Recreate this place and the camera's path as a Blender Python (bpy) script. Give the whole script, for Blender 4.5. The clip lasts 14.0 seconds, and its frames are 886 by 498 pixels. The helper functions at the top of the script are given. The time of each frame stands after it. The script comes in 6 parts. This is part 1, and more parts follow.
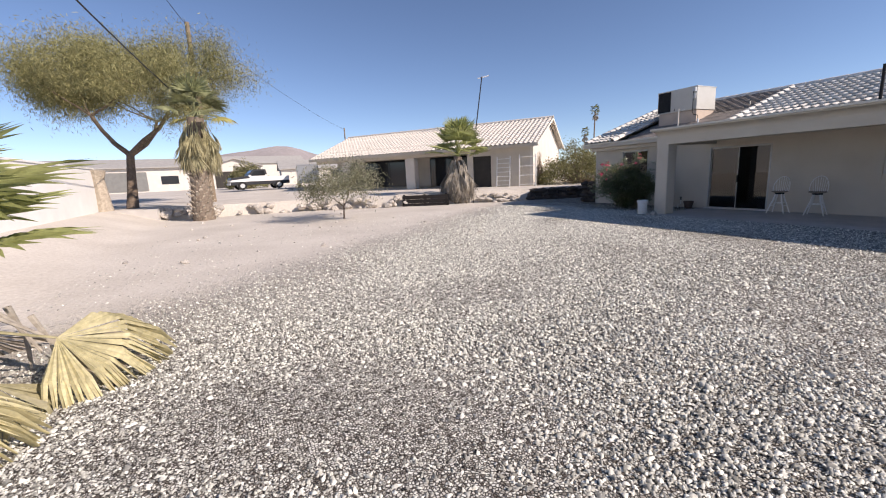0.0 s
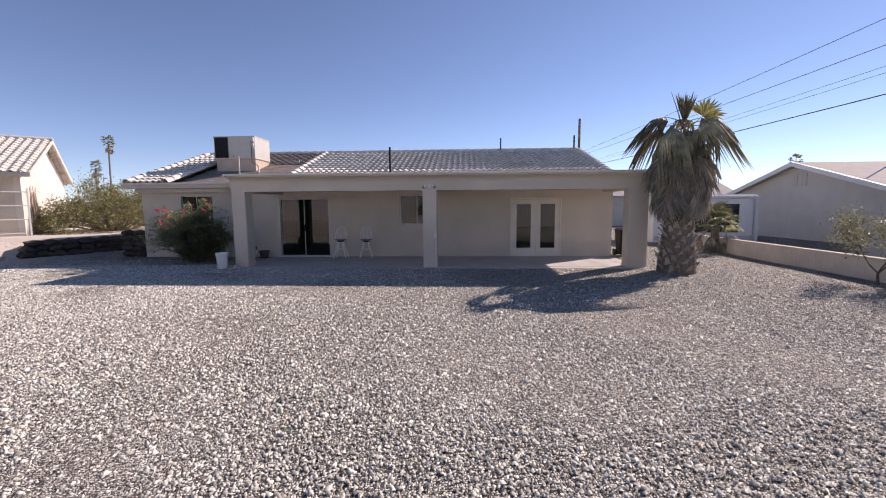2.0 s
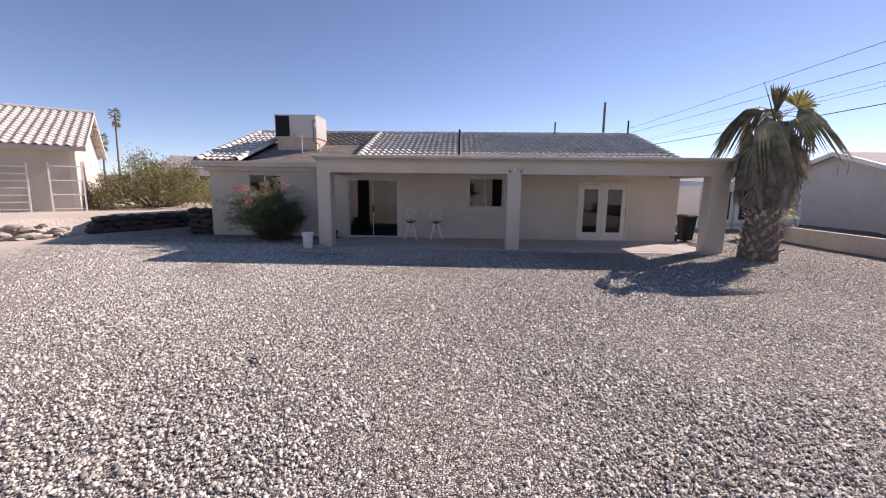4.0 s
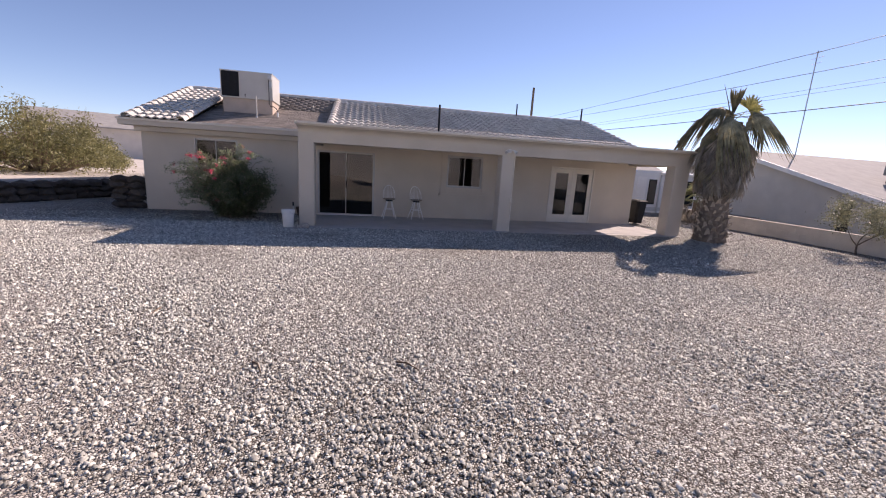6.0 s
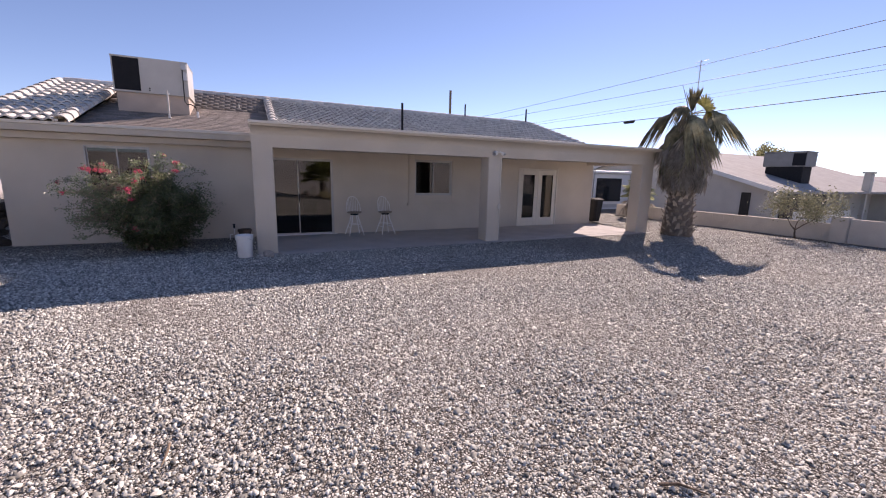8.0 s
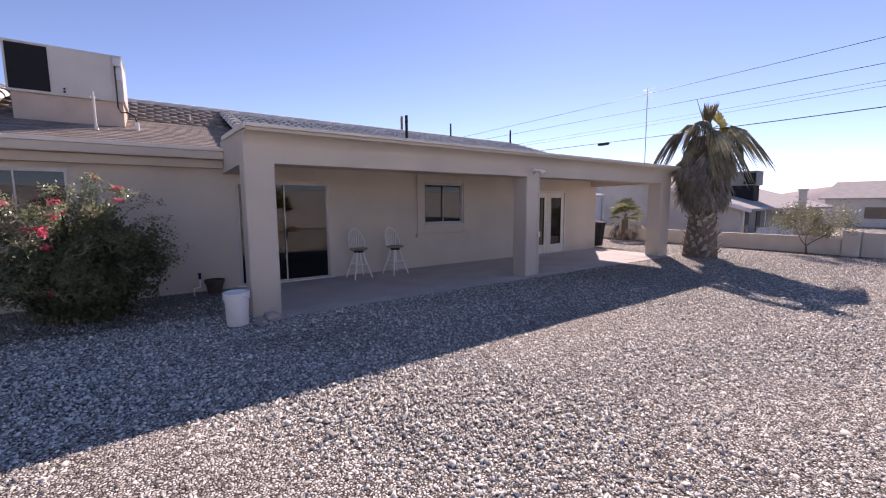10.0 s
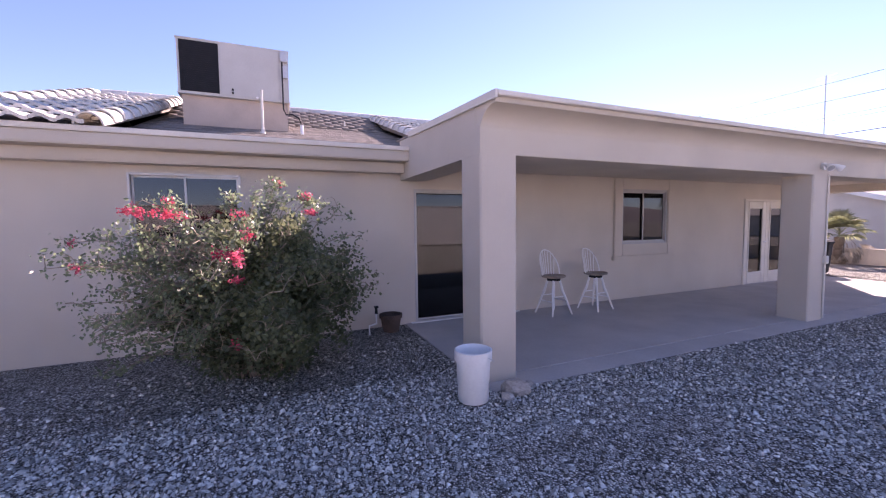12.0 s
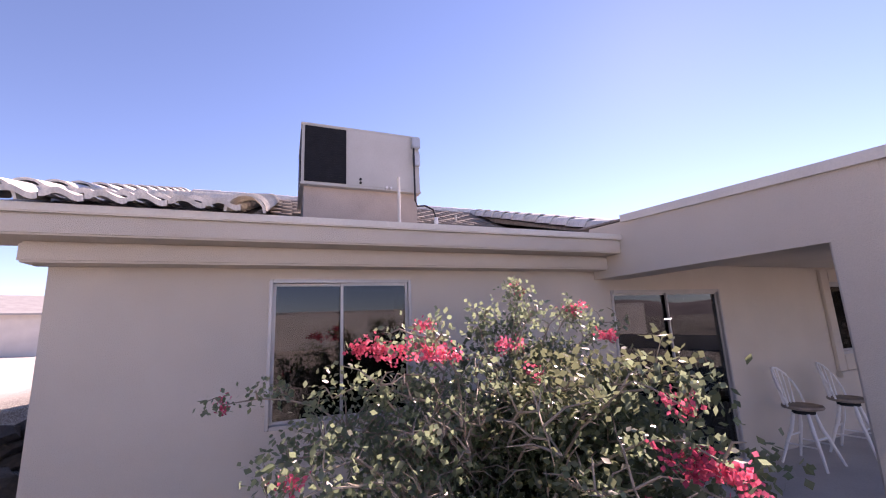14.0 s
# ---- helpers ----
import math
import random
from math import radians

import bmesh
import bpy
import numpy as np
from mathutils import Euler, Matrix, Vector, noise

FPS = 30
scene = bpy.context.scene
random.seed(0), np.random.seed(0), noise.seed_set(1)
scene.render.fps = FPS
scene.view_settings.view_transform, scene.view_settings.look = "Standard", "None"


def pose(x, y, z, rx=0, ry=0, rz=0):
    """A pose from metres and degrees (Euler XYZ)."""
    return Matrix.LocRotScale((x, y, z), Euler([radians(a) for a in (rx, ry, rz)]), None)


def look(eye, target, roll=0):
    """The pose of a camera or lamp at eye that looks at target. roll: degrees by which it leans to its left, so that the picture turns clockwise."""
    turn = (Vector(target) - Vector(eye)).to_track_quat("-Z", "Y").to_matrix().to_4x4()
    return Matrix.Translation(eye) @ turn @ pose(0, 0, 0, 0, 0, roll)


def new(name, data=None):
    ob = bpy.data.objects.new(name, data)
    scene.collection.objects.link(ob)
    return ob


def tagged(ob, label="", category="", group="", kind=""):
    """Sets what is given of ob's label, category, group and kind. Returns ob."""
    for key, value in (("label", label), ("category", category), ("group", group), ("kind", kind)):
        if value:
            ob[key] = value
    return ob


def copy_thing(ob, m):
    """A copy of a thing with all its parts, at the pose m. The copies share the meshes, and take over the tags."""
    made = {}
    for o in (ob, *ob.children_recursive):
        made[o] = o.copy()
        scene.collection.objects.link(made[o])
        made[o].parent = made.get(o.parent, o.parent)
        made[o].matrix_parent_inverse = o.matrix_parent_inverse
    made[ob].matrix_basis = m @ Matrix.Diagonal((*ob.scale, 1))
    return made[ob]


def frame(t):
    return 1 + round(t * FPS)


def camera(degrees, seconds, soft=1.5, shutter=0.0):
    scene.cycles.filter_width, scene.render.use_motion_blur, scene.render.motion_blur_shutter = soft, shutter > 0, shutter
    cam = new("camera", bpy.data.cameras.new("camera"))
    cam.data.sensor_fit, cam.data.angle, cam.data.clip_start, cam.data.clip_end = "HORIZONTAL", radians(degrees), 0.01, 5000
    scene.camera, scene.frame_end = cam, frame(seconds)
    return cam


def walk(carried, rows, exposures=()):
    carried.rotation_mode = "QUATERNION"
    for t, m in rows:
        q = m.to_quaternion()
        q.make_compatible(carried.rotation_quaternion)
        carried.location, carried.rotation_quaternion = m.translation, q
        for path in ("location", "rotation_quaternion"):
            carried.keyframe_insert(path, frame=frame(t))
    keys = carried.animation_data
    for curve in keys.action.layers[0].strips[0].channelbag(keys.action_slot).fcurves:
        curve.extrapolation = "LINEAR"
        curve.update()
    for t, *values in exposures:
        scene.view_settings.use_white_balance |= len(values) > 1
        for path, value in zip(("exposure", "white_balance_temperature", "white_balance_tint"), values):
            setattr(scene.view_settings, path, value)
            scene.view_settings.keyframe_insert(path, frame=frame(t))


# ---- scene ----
cam = camera(96.1, 14.0, 1.1)
PATH = [
    (0, (0.082, 0.112, 1.593), (0.989, 1.856, 1.226), -2.8),
    (0.5, (0.298, 0.513, 1.640), (1.808, 1.789, 1.339), -1.6),
    (1, (0.537, 0.978, 1.717), (2.396, 1.676, 1.479), -1.2),
    (1.5, (0.725, 1.477, 1.709), (2.700, 1.728, 1.512), -0.9),
    (2, (0.881, 2.026, 1.717), (2.869, 2.082, 1.506), -0.4),
    (2.5, (0.845, 2.620, 1.723), (2.831, 2.656, 1.492), 0.0),
    (3, (0.802, 3.327, 1.746), (2.785, 3.369, 1.488), 0.2),
    (3.5, (0.651, 3.929, 1.753), (2.631, 3.977, 1.475), 0.5),
    (4, (0.578, 4.553, 1.780), (2.554, 4.581, 1.475), 0.7),
    (6.5, (1.513, 7.492, 1.734), (3.380, 6.910, 1.316), 3.9),
    (7, (1.984, 7.951, 1.707), (3.806, 7.247, 1.279), 3.7),
    (7.5, (2.577, 8.301, 1.680), (4.366, 7.505, 1.273), 2.3),
    (8, (3.245, 8.579, 1.696), (5.004, 7.699, 1.333), 1.3),
    (8.2, (3.514, 8.677, 1.698), (5.265, 7.775, 1.349), 0.6),
    (10.5, (6.854, 9.626, 1.548), (8.446, 8.434, 1.339), -0.2),
    (11, (7.537, 9.799, 1.528), (9.153, 8.646, 1.285), 0.1),
    (11.5, (8.307, 9.994, 1.522), (10.044, 9.036, 1.274), -0.3),
    (12, (8.969, 10.231, 1.549), (10.789, 9.412, 1.416), -0.7),
    (12.5, (9.690, 10.456, 1.622), (11.523, 9.657, 1.656), -1.4),
    (13, (10.294, 10.700, 1.688), (12.116, 9.894, 1.865), -2.0),
    (13.5, (10.889, 11.103, 1.700), (12.695, 10.298, 2.002), -2.5),
    (14, (11.252, 11.613, 1.776), (13.062, 10.846, 2.141), -2.4),
]
walk(cam, [(t, look(eye, target, roll)) for t, eye, target, roll in PATH], [
    (0, 0.2, 7000, 18), (1, 0.22, 7100, 24), (4, 0.3, 7250, 28), (6.5, 0.35, 7300, 29), (8, 0.4, 7250, 31),
    (10.5, 0.68, 7150, 36), (12.5, 1.45, 7000, 44), (14, 1.18, 7350, 42)])


# ---- world, sun and exposure ----
SUN = Vector((0.488, -0.678, 0.549)).normalized()
world = bpy.data.worlds.new("sky")
scene.world = world
world.use_nodes = True
wn = world.node_tree.nodes
sky = wn.new("ShaderNodeTexSky")
sky.sky_type = "NISHITA"
sky.sun_disc = False
sky.sun_elevation = math.asin(SUN.z)
sky.sun_rotation = math.atan2(SUN.x, SUN.y)
sky.altitude = 150
sky.air_density, sky.dust_density, sky.ozone_density = 0.68, 0.02, 3.6
wn["Background"].inputs[1].default_value = 0.13
world.node_tree.links.new(sky.outputs[0], wn["Background"].inputs[0])
sun = new("sun", bpy.data.lights.new("sun", "SUN"))
sun.data.energy, sun.data.angle, sun.data.color = 5.2, radians(0.55), (1.0, 0.94, 0.86)
sun.matrix_world = look((0, 0, 60), Vector((0, 0, 60)) - SUN)


# ---- materials ----
def mat(name, color, rough=0.85, metal=0.0, spec=0.3, var=0.12, scale=8.0, fine=90.0, bump=0.15, bscale=None, tint=None, rand=0.0, coords="Object", island=0.0):
    """A surface with variation at two scales, fine relief, and optional change from piece to piece."""
    m = bpy.data.materials.new(name)
    m.use_nodes = True
    nt = m.node_tree
    n, l = nt.nodes, nt.links
    b = n["Principled BSDF"]
    b.inputs["Roughness"].default_value, b.inputs["Metallic"].default_value = rough, metal
    b.inputs["Specular IOR Level"].default_value = spec
    tc = n.new("ShaderNodeTexCoord")
    na, nb = n.new("ShaderNodeTexNoise"), n.new("ShaderNodeTexNoise")
    na.inputs["Scale"].default_value, na.inputs["Detail"].default_value = scale, 5
    nb.inputs["Scale"].default_value, nb.inputs["Detail"].default_value = fine, 3
    for q in (na, nb):
        l.new(tc.outputs[coords], q.inputs["Vector"])
    mix = n.new("ShaderNodeMix")
    mix.data_type = "RGBA"
    dark = [c * (1 - var) for c in color]
    lite = [min(1, c * (1 + var)) for c in (tint or color)]
    mix.inputs[6].default_value, mix.inputs[7].default_value = (*dark, 1), (*lite, 1)
    ramp = n.new("ShaderNodeMapRange")
    ramp.inputs[1].default_value, ramp.inputs[2].default_value = 0.3, 0.7
    l.new(na.outputs[0], ramp.inputs[0])
    l.new(ramp.outputs[0], mix.inputs[0])
    hsv = n.new("ShaderNodeHueSaturation")
    l.new(mix.outputs[2], hsv.inputs["Color"])
    fm = n.new("ShaderNodeMapRange")
    fm.inputs[1].default_value, fm.inputs[2].default_value = 0.25, 0.75
    fm.inputs[3].default_value, fm.inputs[4].default_value = 1 - var * 0.8, 1 + var * 0.8
    l.new(nb.outputs[0], fm.inputs[0])
    val = fm.outputs[0]
    for amount, node, sock in ((rand, "ShaderNodeObjectInfo", "Random"), (island, "ShaderNodeNewGeometry", "Random Per Island")):
        if amount:
            src = n.new(node)
            r = n.new("ShaderNodeMapRange")
            r.inputs[3].default_value, r.inputs[4].default_value = 1 - amount, 1 + amount
            l.new(src.outputs[sock], r.inputs[0])
            mul = n.new("ShaderNodeMath")
            mul.operation = "MULTIPLY"
            l.new(val, mul.inputs[0])
            l.new(r.outputs[0], mul.inputs[1])
            val = mul.outputs[0]
    l.new(val, hsv.inputs["Value"])
    l.new(hsv.outputs[0], b.inputs["Base Color"])
    if bump:
        bp = n.new("ShaderNodeBump")
        bp.inputs["Strength"].default_value, bp.inputs["Distance"].default_value = bump, 0.02
        if bscale:
            nc = n.new("ShaderNodeTexNoise")
            nc.inputs["Scale"].default_value, nc.inputs["Detail"].default_value = bscale, 4
            l.new(tc.outputs[coords], nc.inputs["Vector"])
            l.new(nc.outputs[0], bp.inputs["Height"])
        else:
            l.new(nb.outputs[0], bp.inputs["Height"])
        l.new(bp.outputs[0], b.inputs["Normal"])
    return m


def leaf_mat(name, color, tint, island=0.35, trans=0.35, rough=0.5):
    """Thin leaves: light passes through in part; each leaf its own shade."""
    m = mat(name, color, rough, tint=tint, var=0.25, scale=3, fine=25, bump=0, island=island, rand=0.2)
    nt = m.node_tree
    b = nt.nodes["Principled BSDF"]
    tr = nt.nodes.new("ShaderNodeBsdfTranslucent")
    mx = nt.nodes.new("ShaderNodeMixShader")
    mx.inputs[0].default_value = trans
    nt.links.new(b.inputs["Base Color"].links[0].from_socket, tr.inputs[0])
    nt.links.new(b.outputs[0], mx.inputs[1])
    nt.links.new(tr.outputs[0], mx.inputs[2])
    nt.links.new(mx.outputs[0], nt.nodes["Material Output"].inputs[0])
    return m


def glass_mat(name, tint, gloss=1.0):
    m = bpy.data.materials.new(name)
    m.use_nodes = True
    nt = m.node_tree
    n, l = nt.nodes, nt.links
    n.remove(n["Principled BSDF"])
    tr, gl, mx, fr = (n.new("ShaderNode" + k) for k in ("BsdfTransparent", "BsdfGlossy", "MixShader", "Fresnel"))
    tr.inputs[0].default_value = (*tint, 1)
    gl.inputs["Roughness"].default_value = 0.015
    gl.inputs[0].default_value = (gloss, gloss, gloss, 1)
    fr.inputs[0].default_value = 1.55
    l.new(fr.outputs[0], mx.inputs[0])
    l.new(tr.outputs[0], mx.inputs[1])
    l.new(gl.outputs[0], mx.inputs[2])
    l.new(mx.outputs[0], n["Material Output"].inputs[0])
    return m


def screen_mat(cover):
    """Fine grey mesh: part open, part dull thread."""
    m = bpy.data.materials.new("insect_screen")
    m.use_nodes = True
    n, l = m.node_tree.nodes, m.node_tree.links
    tr, mx = n.new("ShaderNodeBsdfTransparent"), n.new("ShaderNodeMixShader")
    mx.inputs[0].default_value = cover
    b = n["Principled BSDF"]
    b.inputs["Base Color"].default_value, b.inputs["Roughness"].default_value = (0.02, 0.02, 0.024, 1), 0.6
    b.inputs["Specular IOR Level"].default_value = 0.0
    l.new(tr.outputs[0], mx.inputs[1])
    l.new(b.outputs[0], mx.inputs[2])
    l.new(mx.outputs[0], n["Material Output"].inputs[0])
    return m


def gravel_mat():
    """Crushed decorative gravel in the yard, bare sandy soil towards the street and the neighbouring lots."""
    m = bpy.data.materials.new("gravel_and_soil")
    m.use_nodes = True
    nt = m.node_tree
    n, l = nt.nodes, nt.links
    b = n["Principled BSDF"]
    b.inputs["Roughness"].default_value = 0.95
    b.inputs["Specular IOR Level"].default_value = 0.15
    tc = n.new("ShaderNodeTexCoord")
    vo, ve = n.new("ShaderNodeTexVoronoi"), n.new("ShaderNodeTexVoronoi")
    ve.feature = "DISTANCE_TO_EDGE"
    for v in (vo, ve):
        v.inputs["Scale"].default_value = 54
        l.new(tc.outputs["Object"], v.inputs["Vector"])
    sep = n.new("ShaderNodeSeparateColor")
    l.new(vo.outputs["Color"], sep.inputs[0])
    ramp = n.new("ShaderNodeValToRGB")
    e = ramp.color_ramp.elements
    e[0].position, e[0].color = 0.0, (0.12, 0.10, 0.087, 1)
    e[1].position, e[1].color = 1.0, (0.86, 0.85, 0.785, 1)
    for p, c in ((0.3, (0.455, 0.43, 0.378, 1)), (0.65, (0.68, 0.665, 0.605, 1))):
        k = e.new(p)
        k.color = c
    l.new(sep.outputs[0], ramp.inputs[0])
    # near-black rims round each stone paint the shade between the stones
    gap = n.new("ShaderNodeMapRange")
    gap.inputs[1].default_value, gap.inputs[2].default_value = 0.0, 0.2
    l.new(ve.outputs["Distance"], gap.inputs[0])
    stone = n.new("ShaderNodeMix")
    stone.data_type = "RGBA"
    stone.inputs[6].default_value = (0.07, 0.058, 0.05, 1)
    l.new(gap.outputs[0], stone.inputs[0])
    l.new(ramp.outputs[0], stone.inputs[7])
    # soil
    ns, nf = n.new("ShaderNodeTexNoise"), n.new("ShaderNodeTexNoise")
    ns.inputs["Scale"].default_value, ns.inputs["Detail"].default_value = 0.5, 6
    nf.inputs["Scale"].default_value, nf.inputs["Detail"].default_value = 14, 8
    for q in (ns, nf):
        l.new(tc.outputs["Object"], q.inputs["Vector"])
    soil = n.new("ShaderNodeValToRGB")
    e = soil.color_ramp.elements
    e[0].position, e[0].color = 0.3, (0.49, 0.44, 0.385, 1)
    e[1].position, e[1].color = 0.72, (0.70, 0.65, 0.585, 1)
    av = n.new("ShaderNodeMix")
    av.inputs[0].default_value = 0.5
    l.new(ns.outputs[0], av.inputs[2])
    l.new(nf.outputs[0], av.inputs[3])
    l.new(av.outputs[0], soil.inputs[0])
    # where the gravel lies: below a crooked line that runs from the street corner to the terrace
    xyz = n.new("ShaderNodeSeparateXYZ")
    l.new(tc.outputs["Object"], xyz.inputs[0])
    line = n.new("ShaderNodeMath")
    line.operation = "MULTIPLY_ADD"
    line.inputs[1].default_value, line.inputs[2].default_value = 0.8, 6.8
    l.new(xyz.outputs[0], line.inputs[0])
    sub = n.new("ShaderNodeMath")
    sub.operation = "SUBTRACT"
    l.new(line.outputs[0], sub.inputs[0])
    l.new(xyz.outputs[1], sub.inputs[1])
    wob = n.new("ShaderNodeMath")
    wob.operation = "MULTIPLY_ADD"
    wob.inputs[1].default_value = 6.0
    l.new(nf.outputs[0], wob.inputs[0])
    l.new(sub.outputs[0], wob.inputs[2])
    ms = n.new("ShaderNodeMapRange")
    ms.inputs[1].default_value, ms.inputs[2].default_value = 1.5, 5.5
    l.new(wob.outputs[0], ms.inputs[0])
    far = n.new("ShaderNodeMapRange")
    far.inputs[1].default_value, far.inputs[2].default_value = 17.5, 15.0
    l.new(xyz.outputs[1], far.inputs[0])
    both = n.new("ShaderNodeMath")
    both.operation = "MULTIPLY"
    l.new(ms.outputs[0], both.inputs[0])
    l.new(far.outputs[0], both.inputs[1])
    fin = n.new("ShaderNodeMix")
    fin.data_type = "RGBA"
    l.new(both.outputs[0], fin.inputs[0])
    l.new(soil.outputs[0], fin.inputs[6])
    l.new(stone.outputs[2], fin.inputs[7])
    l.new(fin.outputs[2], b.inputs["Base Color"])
    hm = n.new("ShaderNodeMix")
    l.new(both.outputs[0], hm.inputs[0])
    l.new(nf.outputs[0], hm.inputs[2])
    l.new(gap.outputs[0], hm.inputs[3])
    bp = n.new("ShaderNodeBump")
    bp.inputs["Strength"].default_value, bp.inputs["Distance"].default_value = 0.9, 0.03
    l.new(hm.outputs[0], bp.inputs["Height"])
    l.new(bp.outputs[0], b.inputs["Normal"])
    return m


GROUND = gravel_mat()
STONE = mat("gravel_stone", (0.485, 0.48, 0.432), 0.9, var=0.2, tint=(0.612, 0.602, 0.54), scale=30, fine=200, bump=0.1, island=0.6)
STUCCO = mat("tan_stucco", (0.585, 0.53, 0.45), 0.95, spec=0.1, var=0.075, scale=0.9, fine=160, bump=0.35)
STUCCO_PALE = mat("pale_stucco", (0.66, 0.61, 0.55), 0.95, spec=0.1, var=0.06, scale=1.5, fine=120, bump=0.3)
STUCCO_GREY = mat("grey_stucco", (0.60, 0.57, 0.51), 0.95, spec=0.1, var=0.06, scale=1.5, fine=120, bump=0.3)
STUCCO_PINK = mat("weathered_pink_stucco", (0.52, 0.43, 0.36), 0.95, spec=0.1, var=0.10, scale=3, fine=80, bump=0.3)
CONCRETE = mat("patio_concrete", (0.50, 0.475, 0.45), 0.9, spec=0.2, var=0.10, scale=1.6, fine=60, bump=0.12)
BLOCK = mat("painted_block", (0.62, 0.57, 0.50), 0.95, spec=0.1, var=0.08, scale=2, fine=70, bump=0.3)
TILE = mat("concrete_roof_tile", (0.66, 0.625, 0.57), 0.85, var=0.18, scale=6, fine=60, bump=0.2, rand=0.12, island=0.12, coords="Object")
TILE_PALE = mat("pale_roof_tile", (0.62, 0.57, 0.51), 0.85, var=0.12, scale=5, fine=50, bump=0.2, island=0.1)
SHINGLE = mat("brown_shingle", (0.24, 0.212, 0.188), 0.95, var=0.25, scale=20, fine=260, bump=0.4, rand=0.2, island=0.2)
WHITE = mat("white_paint", (0.78, 0.77, 0.74), 0.45, spec=0.4, var=0.04, scale=4, fine=60, bump=0.03)
CREAM = mat("cream_paint", (0.70, 0.66, 0.58), 0.6, spec=0.3, var=0.06, scale=3, fine=60, bump=0.05)
PLASTIC = mat("white_plastic", (0.80, 0.80, 0.78), 0.4, spec=0.5, var=0.04, scale=6, fine=40, bump=0.03)
ALU = mat("bare_aluminium", (0.46, 0.455, 0.44), 0.45, 0.5, var=0.08, scale=5, fine=80, bump=0.03)
STEEL = mat("galvanised_steel", (0.52, 0.53, 0.53), 0.5, 0.6, var=0.10, scale=8, fine=70, bump=0.05)
ACPAINT = mat("grey_beige_enamel", (0.52, 0.51, 0.47), 0.5, spec=0.4, var=0.05, scale=3, fine=50, bump=0.04)
BLACK = mat("black_coil", (0.012, 0.013, 0.016), 0.7, var=0.2, scale=10, fine=300, bump=0.3)
RUBBER = mat("black_rubber", (0.02, 0.02, 0.021), 0.8, var=0.2, scale=10, fine=120, bump=0.1)
# room dimness put into the colour of the inner walls and ceiling
DARK = mat("interior_painted_dim", (0.07, 0.06, 0.052), 0.9, var=0.1, scale=3, fine=30, bump=0)
# near black for pot soil, a door, and the shade inside openings
DARK_SOIL_SHADE = mat("dark_soil_and_shade", (0.05, 0.045, 0.04), 0.9, var=0.1, scale=3, fine=30, bump=0)
CLOTH = mat("beige_blind", (0.5, 0.46, 0.40), 0.9, var=0.06, scale=2, fine=120, bump=0.1)
BARK = mat("grey_brown_bark", (0.16, 0.12, 0.09), 0.95, var=0.3, scale=10, fine=60, bump=0.6)
PALMTRUNK = mat("palm_trunk_fibre", (0.20, 0.16, 0.125), 0.95, var=0.3, scale=12, fine=80, bump=0.6)
PALMBOOT = mat("old_palm_stubs", (0.38, 0.325, 0.26), 0.9, var=0.25, scale=9, fine=60, bump=0.4, rand=0.3)
FROND_DEAD = leaf_mat("dry_palm_frond", (0.30, 0.265, 0.225), (0.43, 0.385, 0.325), trans=0.2, rough=0.8)
FROND_GREEN = leaf_mat("green_palm_frond", (0.16, 0.18, 0.09), (0.30, 0.31, 0.17), trans=0.42)
FROND_OLIVE = leaf_mat("dull_olive_palm_frond", (0.17, 0.165, 0.10), (0.33, 0.30, 0.19), trans=0.3, rough=0.6)
FROND_STRAW = leaf_mat("straw_palm_frond", (0.40, 0.36, 0.20), (0.52, 0.47, 0.29), trans=0.3)
FROND_LIME = leaf_mat("yellow_green_palm_frond", (0.26, 0.29, 0.10), (0.42, 0.44, 0.19), trans=0.5)
FROND_YELLOW = leaf_mat("yellow_palm_frond", (0.38, 0.36, 0.12), (0.50, 0.46, 0.18), trans=0.45)
# one leaf in two copies: dark for shaded tufts, bright for sunlit tufts
LEAF_SHADED = leaf_mat("bougainvillea_leaf", (0.022, 0.034, 0.015), (0.075, 0.09, 0.04), trans=0.14, rough=0.42)
LEAF_SHADED.node_tree.nodes["Principled BSDF"].inputs["Specular IOR Level"].default_value = 0.35
thin = LEAF_SHADED.node_tree.nodes["Translucent BSDF"].inputs[0]
LEAF_SHADED.node_tree.links.remove(thin.links[0])
thin.default_value = (0.66, 0.74, 0.42, 1)
LEAF_LIT = leaf_mat("sunlit_bougainvillea_leaf", (0.045, 0.062, 0.022), (0.15, 0.18, 0.08), trans=0.30, rough=0.36)
LEAF_LIT.node_tree.nodes["Principled BSDF"].inputs["Specular IOR Level"].default_value = 0.7
thin = LEAF_LIT.node_tree.nodes["Translucent BSDF"].inputs[0]
LEAF_LIT.node_tree.links.remove(thin.links[0])
thin.default_value = (0.51, 0.63, 0.38, 1)
BRACT = leaf_mat("red_bract", (0.62, 0.07, 0.13), (0.80, 0.19, 0.27), trans=0.4)
LEAF_TREE = leaf_mat("mesquite_leaf", (0.185, 0.185, 0.085), (0.33, 0.31, 0.15), trans=0.35)
LEAF_GREY = leaf_mat("grey_green_leaf", (0.20, 0.21, 0.13), (0.32, 0.31, 0.20), trans=0.3)
CANE = mat("pale_woody_cane", (0.33, 0.275, 0.21), 0.85, var=0.25, scale=12, fine=60, bump=0.2)
TWIG = mat("dry_twig", (0.24, 0.18, 0.13), 0.9, var=0.2, scale=10, fine=60, bump=0.2)
ROCK = mat("field_stone", (0.47, 0.43, 0.385), 0.95, var=0.2, scale=4, fine=40, bump=0.5, rand=0.2)
POLEWOOD = mat("weathered_pole", (0.22, 0.17, 0.12), 0.9, var=0.2, scale=5, fine=90, bump=0.4)
